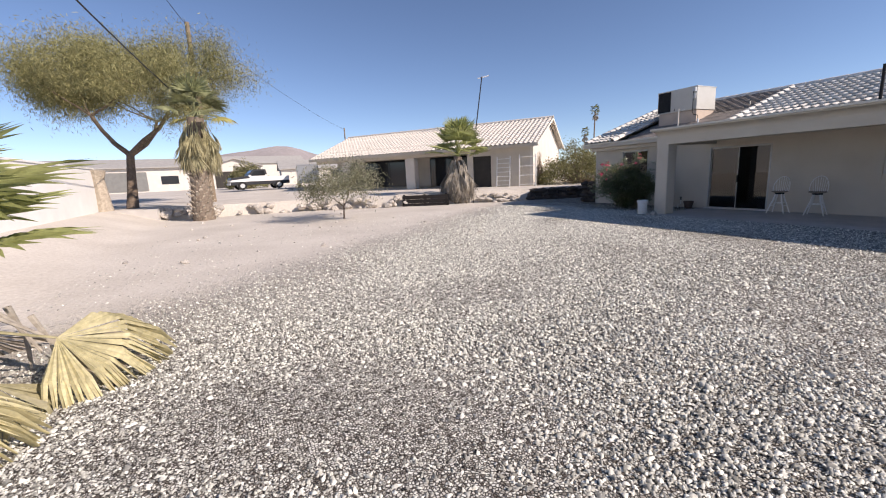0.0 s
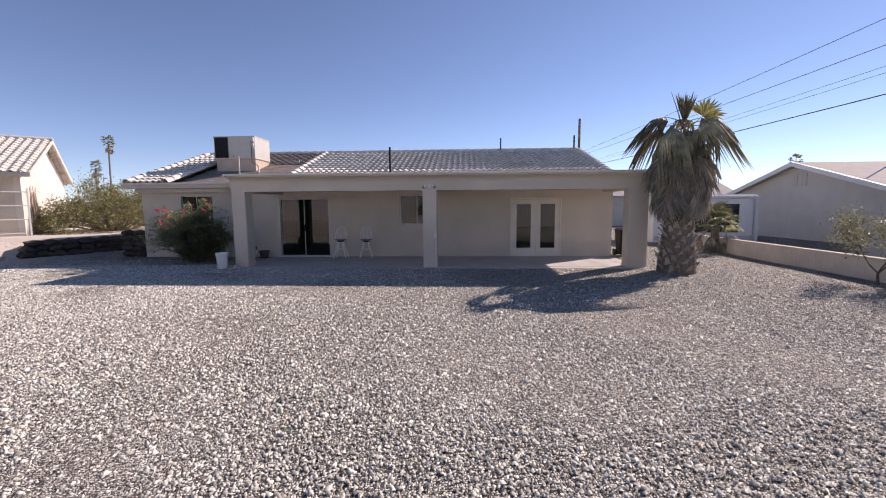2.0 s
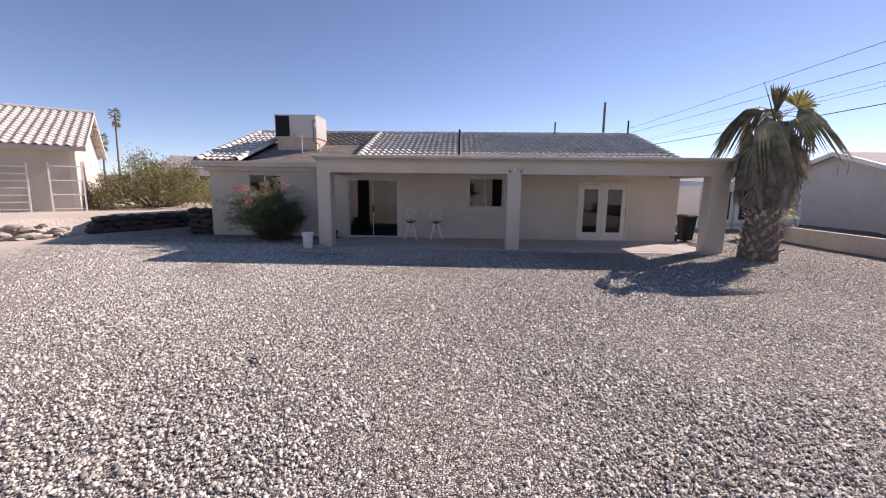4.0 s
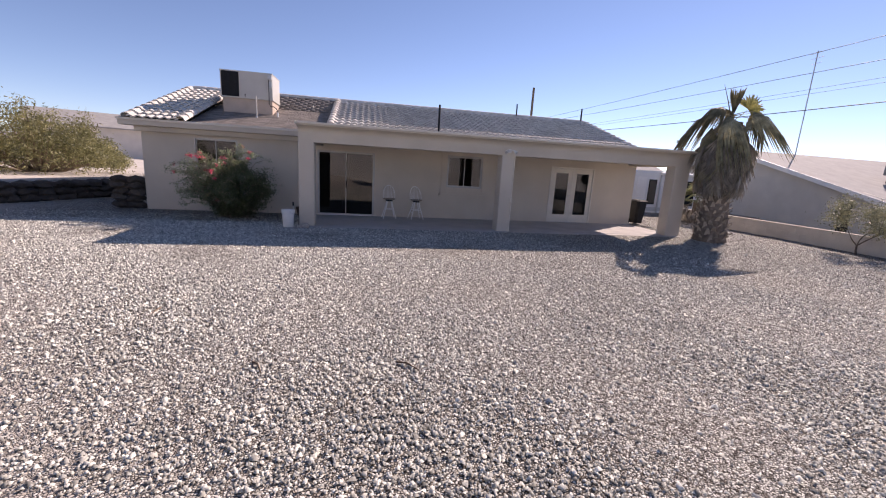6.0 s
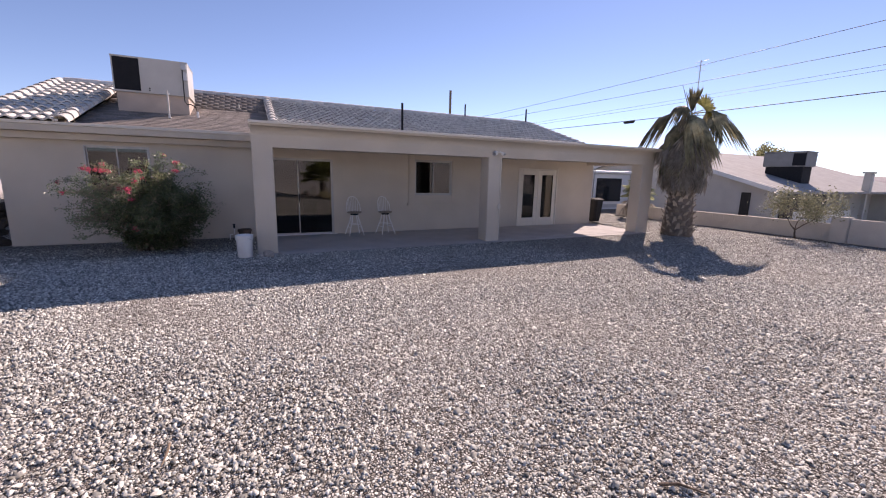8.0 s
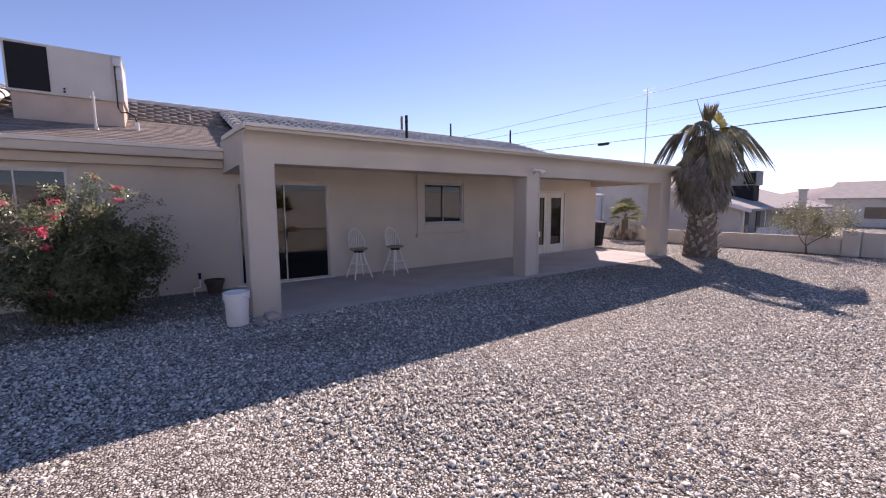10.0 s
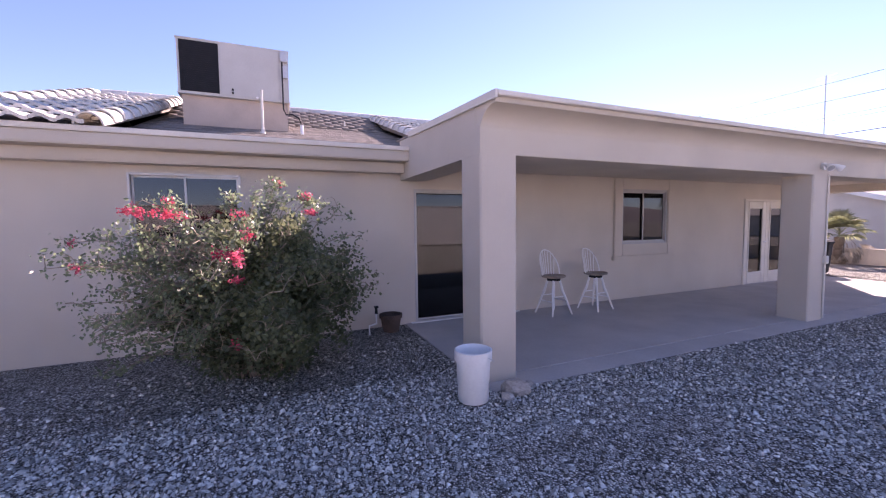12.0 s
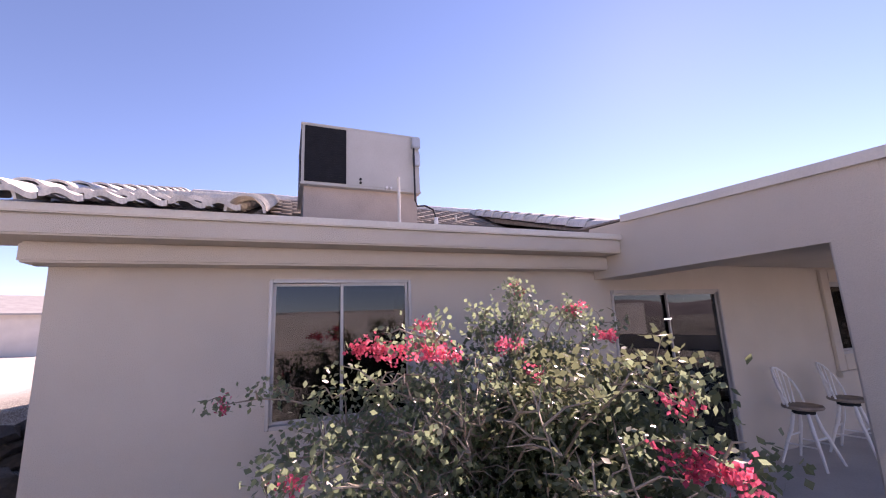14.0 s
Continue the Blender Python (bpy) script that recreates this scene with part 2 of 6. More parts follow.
CABLE = mat("black_cable", (0.025, 0.025, 0.028), 0.6, var=0.1, bump=0)
CARWHITE = mat("white_car_paint", (0.75, 0.75, 0.74), 0.25, spec=0.5, var=0.02, bump=0)
CARDARK = mat("dark_car_paint", (0.03, 0.03, 0.034), 0.3, spec=0.5, var=0.05, bump=0)
CARSILVER = mat("silver_car_paint", (0.42, 0.42, 0.42), 0.3, 0.5, var=0.03, bump=0)
HILL = mat("desert_hill", (0.30, 0.27, 0.27), 0.95, var=0.15, scale=0.02, fine=0.3, bump=0)
GLASS = glass_mat("window_glass", (0.22, 0.23, 0.235))
SCREEN = screen_mat(0.5)


# ---- mesh helpers ----
class Shape:
    """Collects vertices and faces for one mesh."""

    def __init__(self):
        self.v, self.f = [], []

    def add(self, vs, fs, m=None):
        o = len(self.v)
        self.v += [tuple(m @ Vector(p)) for p in vs] if m else [tuple(p) for p in vs]
        self.f += [tuple(i + o for i in q) for q in fs]
        return self

    def box(self, x0, x1, y0, y1, z0, z1, c=0.0, m=None):
        """A box, its edges cut by c."""
        if c <= 0:
            vs = [(x, y, z) for x in (x0, x1) for y in (y0, y1) for z in (z0, z1)]
            return self.add(vs, [(0, 1, 3, 2), (4, 6, 7, 5), (0, 4, 5, 1), (2, 3, 7, 6), (0, 2, 6, 4), (1, 5, 7, 3)], m)
        bm = bmesh.new()
        bmesh.ops.create_cube(bm, size=1)
        for q in bm.verts:
            q.co = Vector(((x0 + x1) / 2 + q.co.x * (x1 - x0), (y0 + y1) / 2 + q.co.y * (y1 - y0), (z0 + z1) / 2 + q.co.z * (z1 - z0)))
        bmesh.ops.bevel(bm, geom=bm.edges[:], offset=c, segments=2, affect="EDGES")
        bm.verts.index_update()
        self.add([q.co[:] for q in bm.verts], [[q.index for q in p.verts] for p in bm.faces], m)
        bm.free()
        return self

    def tube(self, pts, radii, n=8, caps=True):
        """A round bar along points."""
        pts = [Vector(p) for p in pts]
        o, k = len(self.v), len(pts)
        up = Vector((0.13, 0.21, 1)).normalized()
        for i, p in enumerate(pts):
            d = (pts[min(i + 1, k - 1)] - pts[max(i - 1, 0)]).normalized()
            a = d.cross(up if abs(d.dot(up)) < 0.95 else Vector((1, 0, 0))).normalized()
            b = d.cross(a)
            r = radii[i] if hasattr(radii, "__len__") else radii
            self.v += [tuple(p + (a * math.cos(t) + b * math.sin(t)) * r) for t in (2 * math.pi * j / n for j in range(n))]
        for i in range(k - 1):
            for j in range(n):
                self.f.append((o + i * n + j, o + i * n + (j + 1) % n, o + (i + 1) * n + (j + 1) % n, o + (i + 1) * n + j))
        if caps:
            self.f.append(tuple(o + j for j in reversed(range(n))))
            self.f.append(tuple(o + (k - 1) * n + j for j in range(n)))
        return self

    def lathe(self, profile, n=20, at=(0, 0, 0)):
        """Turns a profile of (radius, height) about the upright axis."""
        o = len(self.v)
        for r, z in profile:
            self.v += [(at[0] + r * math.cos(2 * math.pi * j / n), at[1] + r * math.sin(2 * math.pi * j / n), at[2] + z) for j in range(n)]
        for i in range(len(profile) - 1):
            for j in range(n):
                self.f.append((o + i * n + j, o + i * n + (j + 1) % n, o + (i + 1) * n + (j + 1) % n, o + (i + 1) * n + j))
        return self

    def prism(self, outline, y0, y1):
        """An outline of (x, z) pushed from y0 to y1."""
        k = len(outline)
        vs = [(x, y0, z) for x, z in outline] + [(x, y1, z) for x, z in outline]
        return self.add(vs, [tuple(range(k)), tuple(reversed(range(k, 2 * k)))] + [(i, i + k, (i + 1) % k + k, (i + 1) % k) for i in range(k)])

    def mesh(self, name, material, smooth=False):
        me = bpy.data.meshes.new(name)
        me.from_pydata(self.v, [], self.f)
        bm = bmesh.new()
        bm.from_mesh(me)
        if len(self.f) < 4000:
            bmesh.ops.recalc_face_normals(bm, faces=bm.faces[:])
        if smooth:
            for p in bm.faces:
                p.smooth = True
            for q in bm.edges:
                q.smooth = len(q.link_faces) == 2 and q.calc_face_angle(0) < 0.7
        bm.to_mesh(me)
        bm.free()
        me.materials.append(material)
        return me


def part(name, shape, material, parent=None, label="", smooth=False, m=None):
    """One mesh object, under a thing or a part where one is given."""
    ob = new(name, shape.mesh(name, material, smooth) if isinstance(shape, Shape) else shape)
    if parent:
        ob.parent = parent
    if m:
        ob.matrix_basis = m
    if label:
        tagged(ob, label)
    return ob


# the house stands turned by a little over a degree against the lot
HOUSE = Matrix.Translation((16.317, 12.977, 0)) @ Matrix.Rotation(radians(-1.216), 4, "Z") @ Matrix.Translation((-16.317, -12.977, 0))


def thing(name, label, category, at=(0, 0, 0), rz=0, group="", kind="", by_house=False):
    """The Empty of a thing; by_house: its place is given in the house's own axes."""
    ob = new(name)
    ob.empty_display_size = 0.2
    ob.matrix_basis = (HOUSE if by_house else Matrix()) @ pose(*at, 0, 0, rz)
    return tagged(ob, label, category, group, kind)


rng = random.Random(7)


def smooth(a, b, x):
    t = min(1, max(0, (x - a) / (b - a)))
    return t * t * (3 - 2 * t)


def fence_y(x):
    return -7.5 - 0.06 * (x - 11)


def level(x, y):
    """Height of the ground."""
    bank = 0.6 * smooth(-2.6, -5.2, x) * smooth(5, 10, y)
    drop = -0.85 * smooth(0.2, 2.5, fence_y(x) - y) * (1 - smooth(16.5, 19, x))
    return bank + drop + 0.02 * noise.noise((x * 0.5, y * 0.5, 0)) * smooth(-40, -10, -abs(x)) * (0 if 11 < x < 23 and -4 < y < 14 else 1)


# ---- ground ----
def ground():
    def lines(lo, hi, step):
        k = int((hi - lo) / step)
        inner = [lo + (hi - lo) * i / k for i in range(k + 1)]
        out = [4, 10, 25, 60, 130, 300, 700]
        return [lo - o for o in reversed(out)] + inner + [hi + o for o in out]
    xs, ys = lines(-14, 32, 0.5), lines(-26, 30, 0.5)
    s = Shape()
    s.v = [(x, y, level(x, y)) for y in ys for x in xs]
    w = len(xs)
    s.f = [(j * w + i, j * w + i + 1, (j + 1) * w + i + 1, (j + 1) * w + i) for j in range(len(ys) - 1) for i in range(w - 1)]
    ob = part("ground", s, GROUND, smooth=True)
    tagged(ob, "pale gravel yard fading into bare sandy soil", "ground", kind="structure")


ground()

EDGE = [(-300, 26), (-60, 26), (-14, 25.6), (-5.6, 25.2), (-3.0, 24.2), (1.0, 23.6), (4.5, 22.6), (7.9, 20.7), (10.3, 19.2), (12.6, 18.1), (15.2, 16.9), (18.2, 15.6), (26, 15.2), (60, 15), (300, 15)]


def terrace():
    """The higher ground of the street side and of the neighbouring house."""
    s = Shape()
    steps = [(0, -0.1), (0.25, 0.60), (3, 0.63), (9, 0.66), (16, 0.95), (30, 1.15), (120, 1.3), (700, 2.0)]
    k = len(EDGE)
    for d, z in steps:
        s.v += [(x + (0 if abs(x) > 40 else 0.2 * d if d < 1 else 0), y + d, z) for x, y in EDGE]
    s.f = [(j * k + i, j * k + i + 1, (j + 1) * k + i + 1, (j + 1) * k + i) for j in range(len(steps) - 1) for i in range(k - 1)]
    ob = part("terrace_ground", s, GROUND)
    tagged(ob, "raised bank of bare sandy soil above the yard", "ground", kind="structure")


terrace()


def hills():
    """Low desert ranges at the horizon."""
    s = Shape()
    k = 240
    for i in range(k):
        a = 2 * math.pi * i / k
        r = 640
        h = 14 + 26 * max(0, noise.noise((math.cos(a) * 2.2, math.sin(a) * 2.2, 3))) + 9 * noise.noise((math.cos(a) * 9, math.sin(a) * 9, 1))
        h += 46 * math.exp(-((a - 1.50) / 0.14) ** 2) + 12 * math.exp(-((a - 4.75) / 0.25) ** 2)
        for d, z in ((0, -2), (40, h * 0.5), (90, h), (160, -2)):
            s.v.append(((r + d) * math.cos(a), (r + d) * math.sin(a), z))
    s.f = [(4 * i + j, 4 * ((i + 1) % k) + j, 4 * ((i + 1) % k) + j + 1, 4 * i + j + 1) for i in range(k) for j in range(3)]
    tagged(part("backdrop", s, HILL, smooth=True), "hazy brown desert hills on the horizon", "hills", kind="structure")


hills()


# ---- the house ----
XW, WT = 14.79, 0.2
SLOPE = 0.325
ALPHA = math.atan(SLOPE)


def roof_z(x):
    return 2.58 + (x - 14.3) * SLOPE


DIP = 0.15  # the shingled strip lies this much lower than the tiled fields


def pierced(s, x0, x1, yr, zr, holes):
    """A wall from x0 to x1, over yr and zr, with holes (y0, y1, z0, z1) right through it."""
    ys = sorted({*yr, *[q for h in holes for q in h[:2]]})
    zs = sorted({*zr, *[q for h in holes for q in h[2:]]})

    def full(i, j):
        if not (0 <= i < len(ys) - 1 and 0 <= j < len(zs) - 1):
            return False
        y, z = (ys[i] + ys[i + 1]) / 2, (zs[j] + zs[j + 1]) / 2
        return not any(h[0] < y < h[1] and h[2] < z < h[3] for h in holes)
    for i in range(len(ys) - 1):
        for j in range(len(zs) - 1):
            if not full(i, j):
                continue
            a, b, c, d = ys[i], ys[i + 1], zs[j], zs[j + 1]
            for x in (x0, x1):
                s.add([(x, a, c), (x, b, c), (x, b, d), (x, a, d)], [(0, 1, 2, 3)])
            for k, l, y in ((i - 1, j, a), (i + 1, j, b)):
                if not full(k, l):
                    s.add([(x0, y, c), (x1, y, c), (x1, y, d), (x0, y, d)], [(0, 1, 2, 3)])
            for k, l, z in ((i, j - 1, c), (i, j + 1, d)):
                if not full(k, l):
                    s.add([(x0, a, z), (x1, a, z), (x1, b, z), (x0, b, z)], [(0, 1, 2, 3)])
    return s


SLIDER = (6.30, 8.10, 0.0, 2.06)
KITCHEN = (10.44, 11.63, 1.02, 2.18)
WINDOW = (2.63, 3.88, 1.08, 2.15)
FRENCH = (-1.63, 0.08, 0.0, 2.00)

house = thing("house", "single-storey tan stucco house with tiled roof and covered patio", "house", (XW, 4.9, 0), by_house=True)
HM = Matrix.Translation((-XW, -4.9, 0))


def hpart(name, shape, material, label="", parent=None, smooth=False):
    shape.v = [tuple(HM @ Vector(p)) for p in shape.v]
    return part(name, shape, material, parent or house, label, smooth)


def house_shell():
    s = pierced(Shape(), XW, XW + WT, (-3.32, 13.03), (-0.1, 2.5), [SLIDER, KITCHEN, WINDOW, FRENCH])
    hpart("wall", s, STUCCO, "tan stucco wall with windows and doors")
    for y in (-3.32, 12.83):
        s = Shape().prism([(XW + WT, -0.1), (23.2, -0.1), (23.2, 2.5), (19.0, 4.1), (XW + WT, 2.7)], y, y + 0.2)
        hpart("wall", s, STUCCO, "tan stucco gable wall")
    hpart("wall", Shape().box(23.2, 23.4, -3.32, 13.03, -0.1, 2.5), STUCCO)
    hpart("floor", Shape().box(XW + WT, 23.2, -3.12, 12.83, -0.1, -0.005), CONCRETE)
    # added inner walls, near black so the rooms look unlit
    hpart("partition", Shape().box(18.3, 18.4, -3.12, 12.83, 0.025, 2.42), DARK, "inner wall coloured dark for a dim room")
    hpart("partition", Shape().box(XW + WT, 18.3, 5.1, 5.2, 0.025, 2.42), DARK, "inner wall coloured dark for a dim room")
    hpart("partition", Shape().box(XW + WT, 18.3, 9.6, 9.7, 0.025, 2.42), DARK, "inner wall coloured dark for a dim room")
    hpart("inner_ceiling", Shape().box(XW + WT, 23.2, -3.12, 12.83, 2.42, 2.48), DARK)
    # stepped stucco eave of the wing with the roof unit
    s = Shape()
    s.box(14.36, XW - 0.003, 8.30, 13.40, 2.405, 2.54, 0.012)
    hpart("eave_moulding", s, STUCCO, "stepped stucco eave")
    hpart("eave_moulding", Shape().box(14.56, XW - 0.003, 8.30, 13.10, 2.265, 2.402, 0.015), STUCCO)
    hpart("drip_edge", Shape().box(14.33, 14.40, 8.302, 13.42, 2.541, 2.60, 0.008), CREAM, "pale metal drip edge")
    # roof deck, both slopes
    s = Shape()
    for y0, y1, d in ((-3.22, 7.72, 0.02), (7.72, 11.78, DIP + 0.02), (11.78, 13.40, 0.02)):
        s.prism([(14.40, roof_z(14.40) - d), (19.0, roof_z(19.0) - d), (23.7, roof_z(14.36) - d), (23.7, roof_z(14.36) - d - 0.1), (19.0, roof_z(19.0) - d - 0.1), (14.40, roof_z(14.40) - d - 0.02)], y0, y1)
    return hpart("roof", s, SHINGLE, "low gable roof of concrete tile and shingle")


roof = house_shell()


def post(x0, x1, y0, y1, z0, z1, c=0.018):
    """An upright square post with its four long edges eased."""
    o = [(x0 + c, y0), (x1 - c, y0), (x1, y0 + c), (x1, y1 - c), (x1 - c, y1), (x0 + c, y1), (x0, y1 - c), (x0, y0 + c)]
    vs = [(x, y, z0) for x, y in o] + [(x, y, z1) for x, y in o]
    return Shape().add(vs, [tuple(range(8)), tuple(range(8, 16))] + [(i, (i + 1) % 8, (i + 1) % 8 + 8, i + 8) for i in range(8)])


def patio_cover():
    # the beam round the patio, and the cornice under the cover's edge
    b0, b1 = 2.176, 2.44
    hpart("beam", Shape().box(12.29, 12.70, -3.384, 8.31, b0, b1, 0.004), STUCCO, "long stucco patio beam")
    for y0, y1 in ((7.912, 8.307), (-3.381, -2.976)):
        s = Shape().prism([(12.39, b0 + 0.002), (12.39, 2.62), (XW - 0.004, 2.755), (XW - 0.004, b0 + 0.002)], y0, y1)
        hpart("beam", s, STUCCO)
    cove = [(12.292 - 0.26 * (1 - math.cos(t)), 2.40 + 0.17 * math.sin(t)) for t in (math.pi / 2 * i / 7 for i in range(8))]
    s = Shape().prism(cove + [(12.02, 2.61), (12.8, 2.61), (12.8, 2.441), (12.292, 2.441)], -3.46, 8.303)
    hpart("cornice", s, STUCCO, "curved stucco cornice", smooth=True)
    hpart("drip_edge", Shape().box(11.97, 12.06, -3.48, 8.31, 2.611, 2.655, 0.006), CREAM, "pale metal drip edge")
    s = Shape().prism([(12.00, 2.612), (12.00, 2.632), (14.95, 2.80), (14.95, 2.78)], -3.47, 8.305)
    hpart("drip_edge", Shape().prism([(11.97, 2.585), (11.97, 2.656), (14.30, 2.790), (14.30, 2.715)], 8.313, 8.336), CREAM, "pale metal drip edge")
    hpart("patio_roof", s, SHINGLE, "nearly flat roof over the patio")
    hpart("patio_ceiling", Shape().box(12.702, XW - 0.004, -2.97, 7.905, 2.36, 2.40), STUCCO, "stucco patio ceiling")
    for y0, y1 in ((7.908, 8.31), (2.42, 2.82), (-3.384, -2.85)):
        hpart("pillar", post(12.292, 12.70, y0 + 0.002, y1 - 0.002, -0.05, b0 + 0.003), STUCCO, "square stucco pillar")
    hpart("patio_slab", Shape().box(12.42, XW - 0.002, -3.30, 8.28, -0.1, 0.012, 0.004), CONCRETE, "smooth grey concrete patio")
    hpart("patio_slab", Shape().box(12.10, 12.418, -3.42, 8.285, -0.1, 0.008, 0.004), CONCRETE, "narrow concrete edge strip")


patio_cover()
hpart("conduit", Shape().tube([(12.276, 2.445, 0.03), (12.276, 2.445, 2.20)], 0.013, 8), CREAM, "thin cream conduit down the pillar")
hpart("outlet_box", Shape().box(12.235, 12.291, 2.425, 2.50, 0.86, 0.98, 0.008), CREAM, "small outlet box on the pillar")


def sliding_unit(name, opening, label, split, frame_material, rail=0.045, door=False):
    """A two-pane sliding window or door, its frame set in the opening."""
    y0, y1, z0, z1 = opening
    x = XW + 0.03
    s = Shape()
    for a, b, c, d in ((y0, y0 + rail, z0, z1), (y1 - rail, y1, z0, z1), (y0 + rail, y1 - rail, z1 - rail, z1), (y0 + rail, y1 - rail, z0, z0 + rail)):
        s.box(x - 0.045, x + 0.07, a, b, c, d, 0.006)
    unit = hpart(name, s, frame_material, label)
    for i, (a, b, dx) in enumerate(((y0 + rail, split + 0.025, 0.0), (split - 0.025, y1 - rail, 0.03))):
        f = Shape()
        w = 0.024
        for p, q, r, t in ((a, a + w, z0 + rail, z1 - rail), (b - w, b, z0 + rail, z1 - rail), (a + w, b - w, z1 - rail - w, z1 - rail), (a + w, b - w, z0 + rail, z0 + rail + w)):
            f.box(x + dx - 0.012, x + dx + 0.014, p, q, r, t, 0.004)
        hpart("sash", f, frame_material, parent=unit)
        g = hpart("pane", Shape().box(x + dx - 0.002, x + dx + 0.003, a + w, b - w, z0 + rail + w, z1 - rail - w), GLASS, parent=unit)
        g.visible_shadow = False
    if door:
        hpart("handle", Shape().box(x - 0.06, x - 0.013, split - 0.012, split + 0.018, 0.9, 1.12, 0.006), RUBBER, "black pull handle", parent=unit)
    return unit


sliding_unit("window", KITCHEN, "two-pane aluminium sliding window", 11.04, ALU, 0.028)
sliding_unit("sliding_door", SLIDER, "glass patio door in aluminium frame", 7.20, ALU, 0.035, True)
sliding_unit("window", WINDOW, "two-pane window in raised stucco surround", 3.25, ALU)
hpart("sill", Shape().box(XW - 0.06, XW + 0.02, 6.22, 8.18, -0.02, 0.022, 0.006), WHITE, "white door threshold")

sc = hpart("insect_screen", Shape().box(XW + 0.112, XW + 0.114, 11.05, 11.60, 1.05, 2.15), SCREEN, "dark fine-mesh insect screen")
sc.visible_shadow = False
sc = hpart("insect_screen", Shape().box(XW + 0.112, XW + 0.114, 7.24, 8.05, 0.06, 2.0), SCREEN, "dark fine-mesh insect screen")
sc.visible_shadow = False
# raised stucco band round the patio window, and its lower sill board
s = Shape()
for a, b, c, d in ((2.45, 2.63, 0.86, 2.33), (3.88, 4.08, 0.86, 2.33), (2.63, 3.88, 2.15, 2.33), (2.63, 3.88, 0.86, 1.08)):
    s.box(XW - 0.045, XW - 0.002, a, b, c, d, 0.01)
hpart("window_surround", s, STUCCO, "raised stucco band round the window")
hpart("sill", Shape().box(XW - 0.08, XW - 0.002, 2.42, 4.12, 0.78, 0.858, 0.012), STUCCO)


def french_doors():
    y0, y1, z0, z1 = FRENCH
    x = XW + 0.02
    s = Shape()
    for a, b, c, d in ((y0, y0 + 0.05, z0, z1), (y1 - 0.05, y1, z0, z1), (y0 + 0.05, y1 - 0.05, z1 - 0.05, z1)):
        s.box(x - 0.05, x + 0.08, a, b, c, d, 0.006)
    unit = hpart("french_door", s, CREAM, "cream glazed double patio door")
    mid = (y0 + y1) / 2
    for a, b in ((y0 + 0.052, mid - 0.003), (mid + 0.003, y1 - 0.052)):
        f = Shape()
        w = 0.14
        for p, q, r, t in ((a, a + w, z0 + 0.02, z1 - 0.055), (b - w, b, z0 + 0.02, z1 - 0.055), (a + w, b - w, z1 - 0.055 - w, z1 - 0.055), (a + w, b - w, z0 + 0.02, z0 + 0.28)):
            f.box(x - 0.02, x + 0.025, p, q, r, t, 0.006)
        hpart("door_leaf", f, CREAM, parent=unit)
        g = hpart("pane", Shape().box(x, x + 0.005, a + w, b - w, z0 + 0.28, z1 - 0.055 - w), GLASS, parent=unit)
        g.visible_shadow = False
        e = Shape()
        for p, q, r, t in ((a + w - 0.02, a + w + 0.02, z0 + 0.26, z1 - 0.175), (b - w - 0.02, b - w + 0.02, z0 + 0.26, z1 - 0.175), (a + w, b - w, z1 - 0.215, z1 - 0.175), (a + w, b - w, z0 + 0.26, z0 + 0.30)):
            e.box(x - 0.034, x - 0.021, p, q, r, t, 0.004)
        hpart("glazing_bead", e, CREAM, parent=unit)
    hpart("handle", Shape().tube([(x - 0.03, mid + 0.06, 1.0), (x - 0.075, mid + 0.06, 1.0), (x - 0.075, mid + 0.17, 1.0)], 0.012, 8), STEEL, "brushed lever handle", parent=unit)
    hpart("sill", Shape().box(XW - 0.05, XW + 0.02, y0 - 0.03, y1 + 0.03, -0.02, 0.02, 0.006), ALU)


french_doors()
# plain blind behind the bedroom doors and a curtain edge behind the slider
hpart("blind", Shape().box(15.02, 15.03, -1.55, -0.79, 0.2, 1.95), CLOTH, "drawn fabric blind")
hpart("curtain", Shape().box(15.03, 15.06, 6.34, 6.70, 0.06, 2.02), CLOTH, "drawn curtain edge")

# vents and pipes through the roof
def vent(x, y, top, r, material, label):
    z = roof_z(x) - (DIP if 7.7 < y < 11.8 else 0)
    hpart("vent_pipe", Shape().tube([(x, y, z - 0.05), (x, y, top)], r, 10).lathe([(r * 2.4, -0.02), (r * 1.5, 0.03), (r * 1.05, 0.08)], 12, (x, y, z)), material, label, smooth=True)


vent(15.02, 4.20, 3.77, 0.035, RUBBER, "black roof vent pipe")
vent(18.9, 0.04, 4.66, 0.03, RUBBER, "black roof vent pipe")
vent(18.9, -3.1, 4.73, 0.035, RUBBER, "black roof vent pipe")
vent(16.1, 10.17, 3.68, 0.020, CREAM, "cream plastic roof vent pipe")
vent(17.9, 8.58, 3.76, 0.016, CREAM, "cream plastic roof vent pipe")


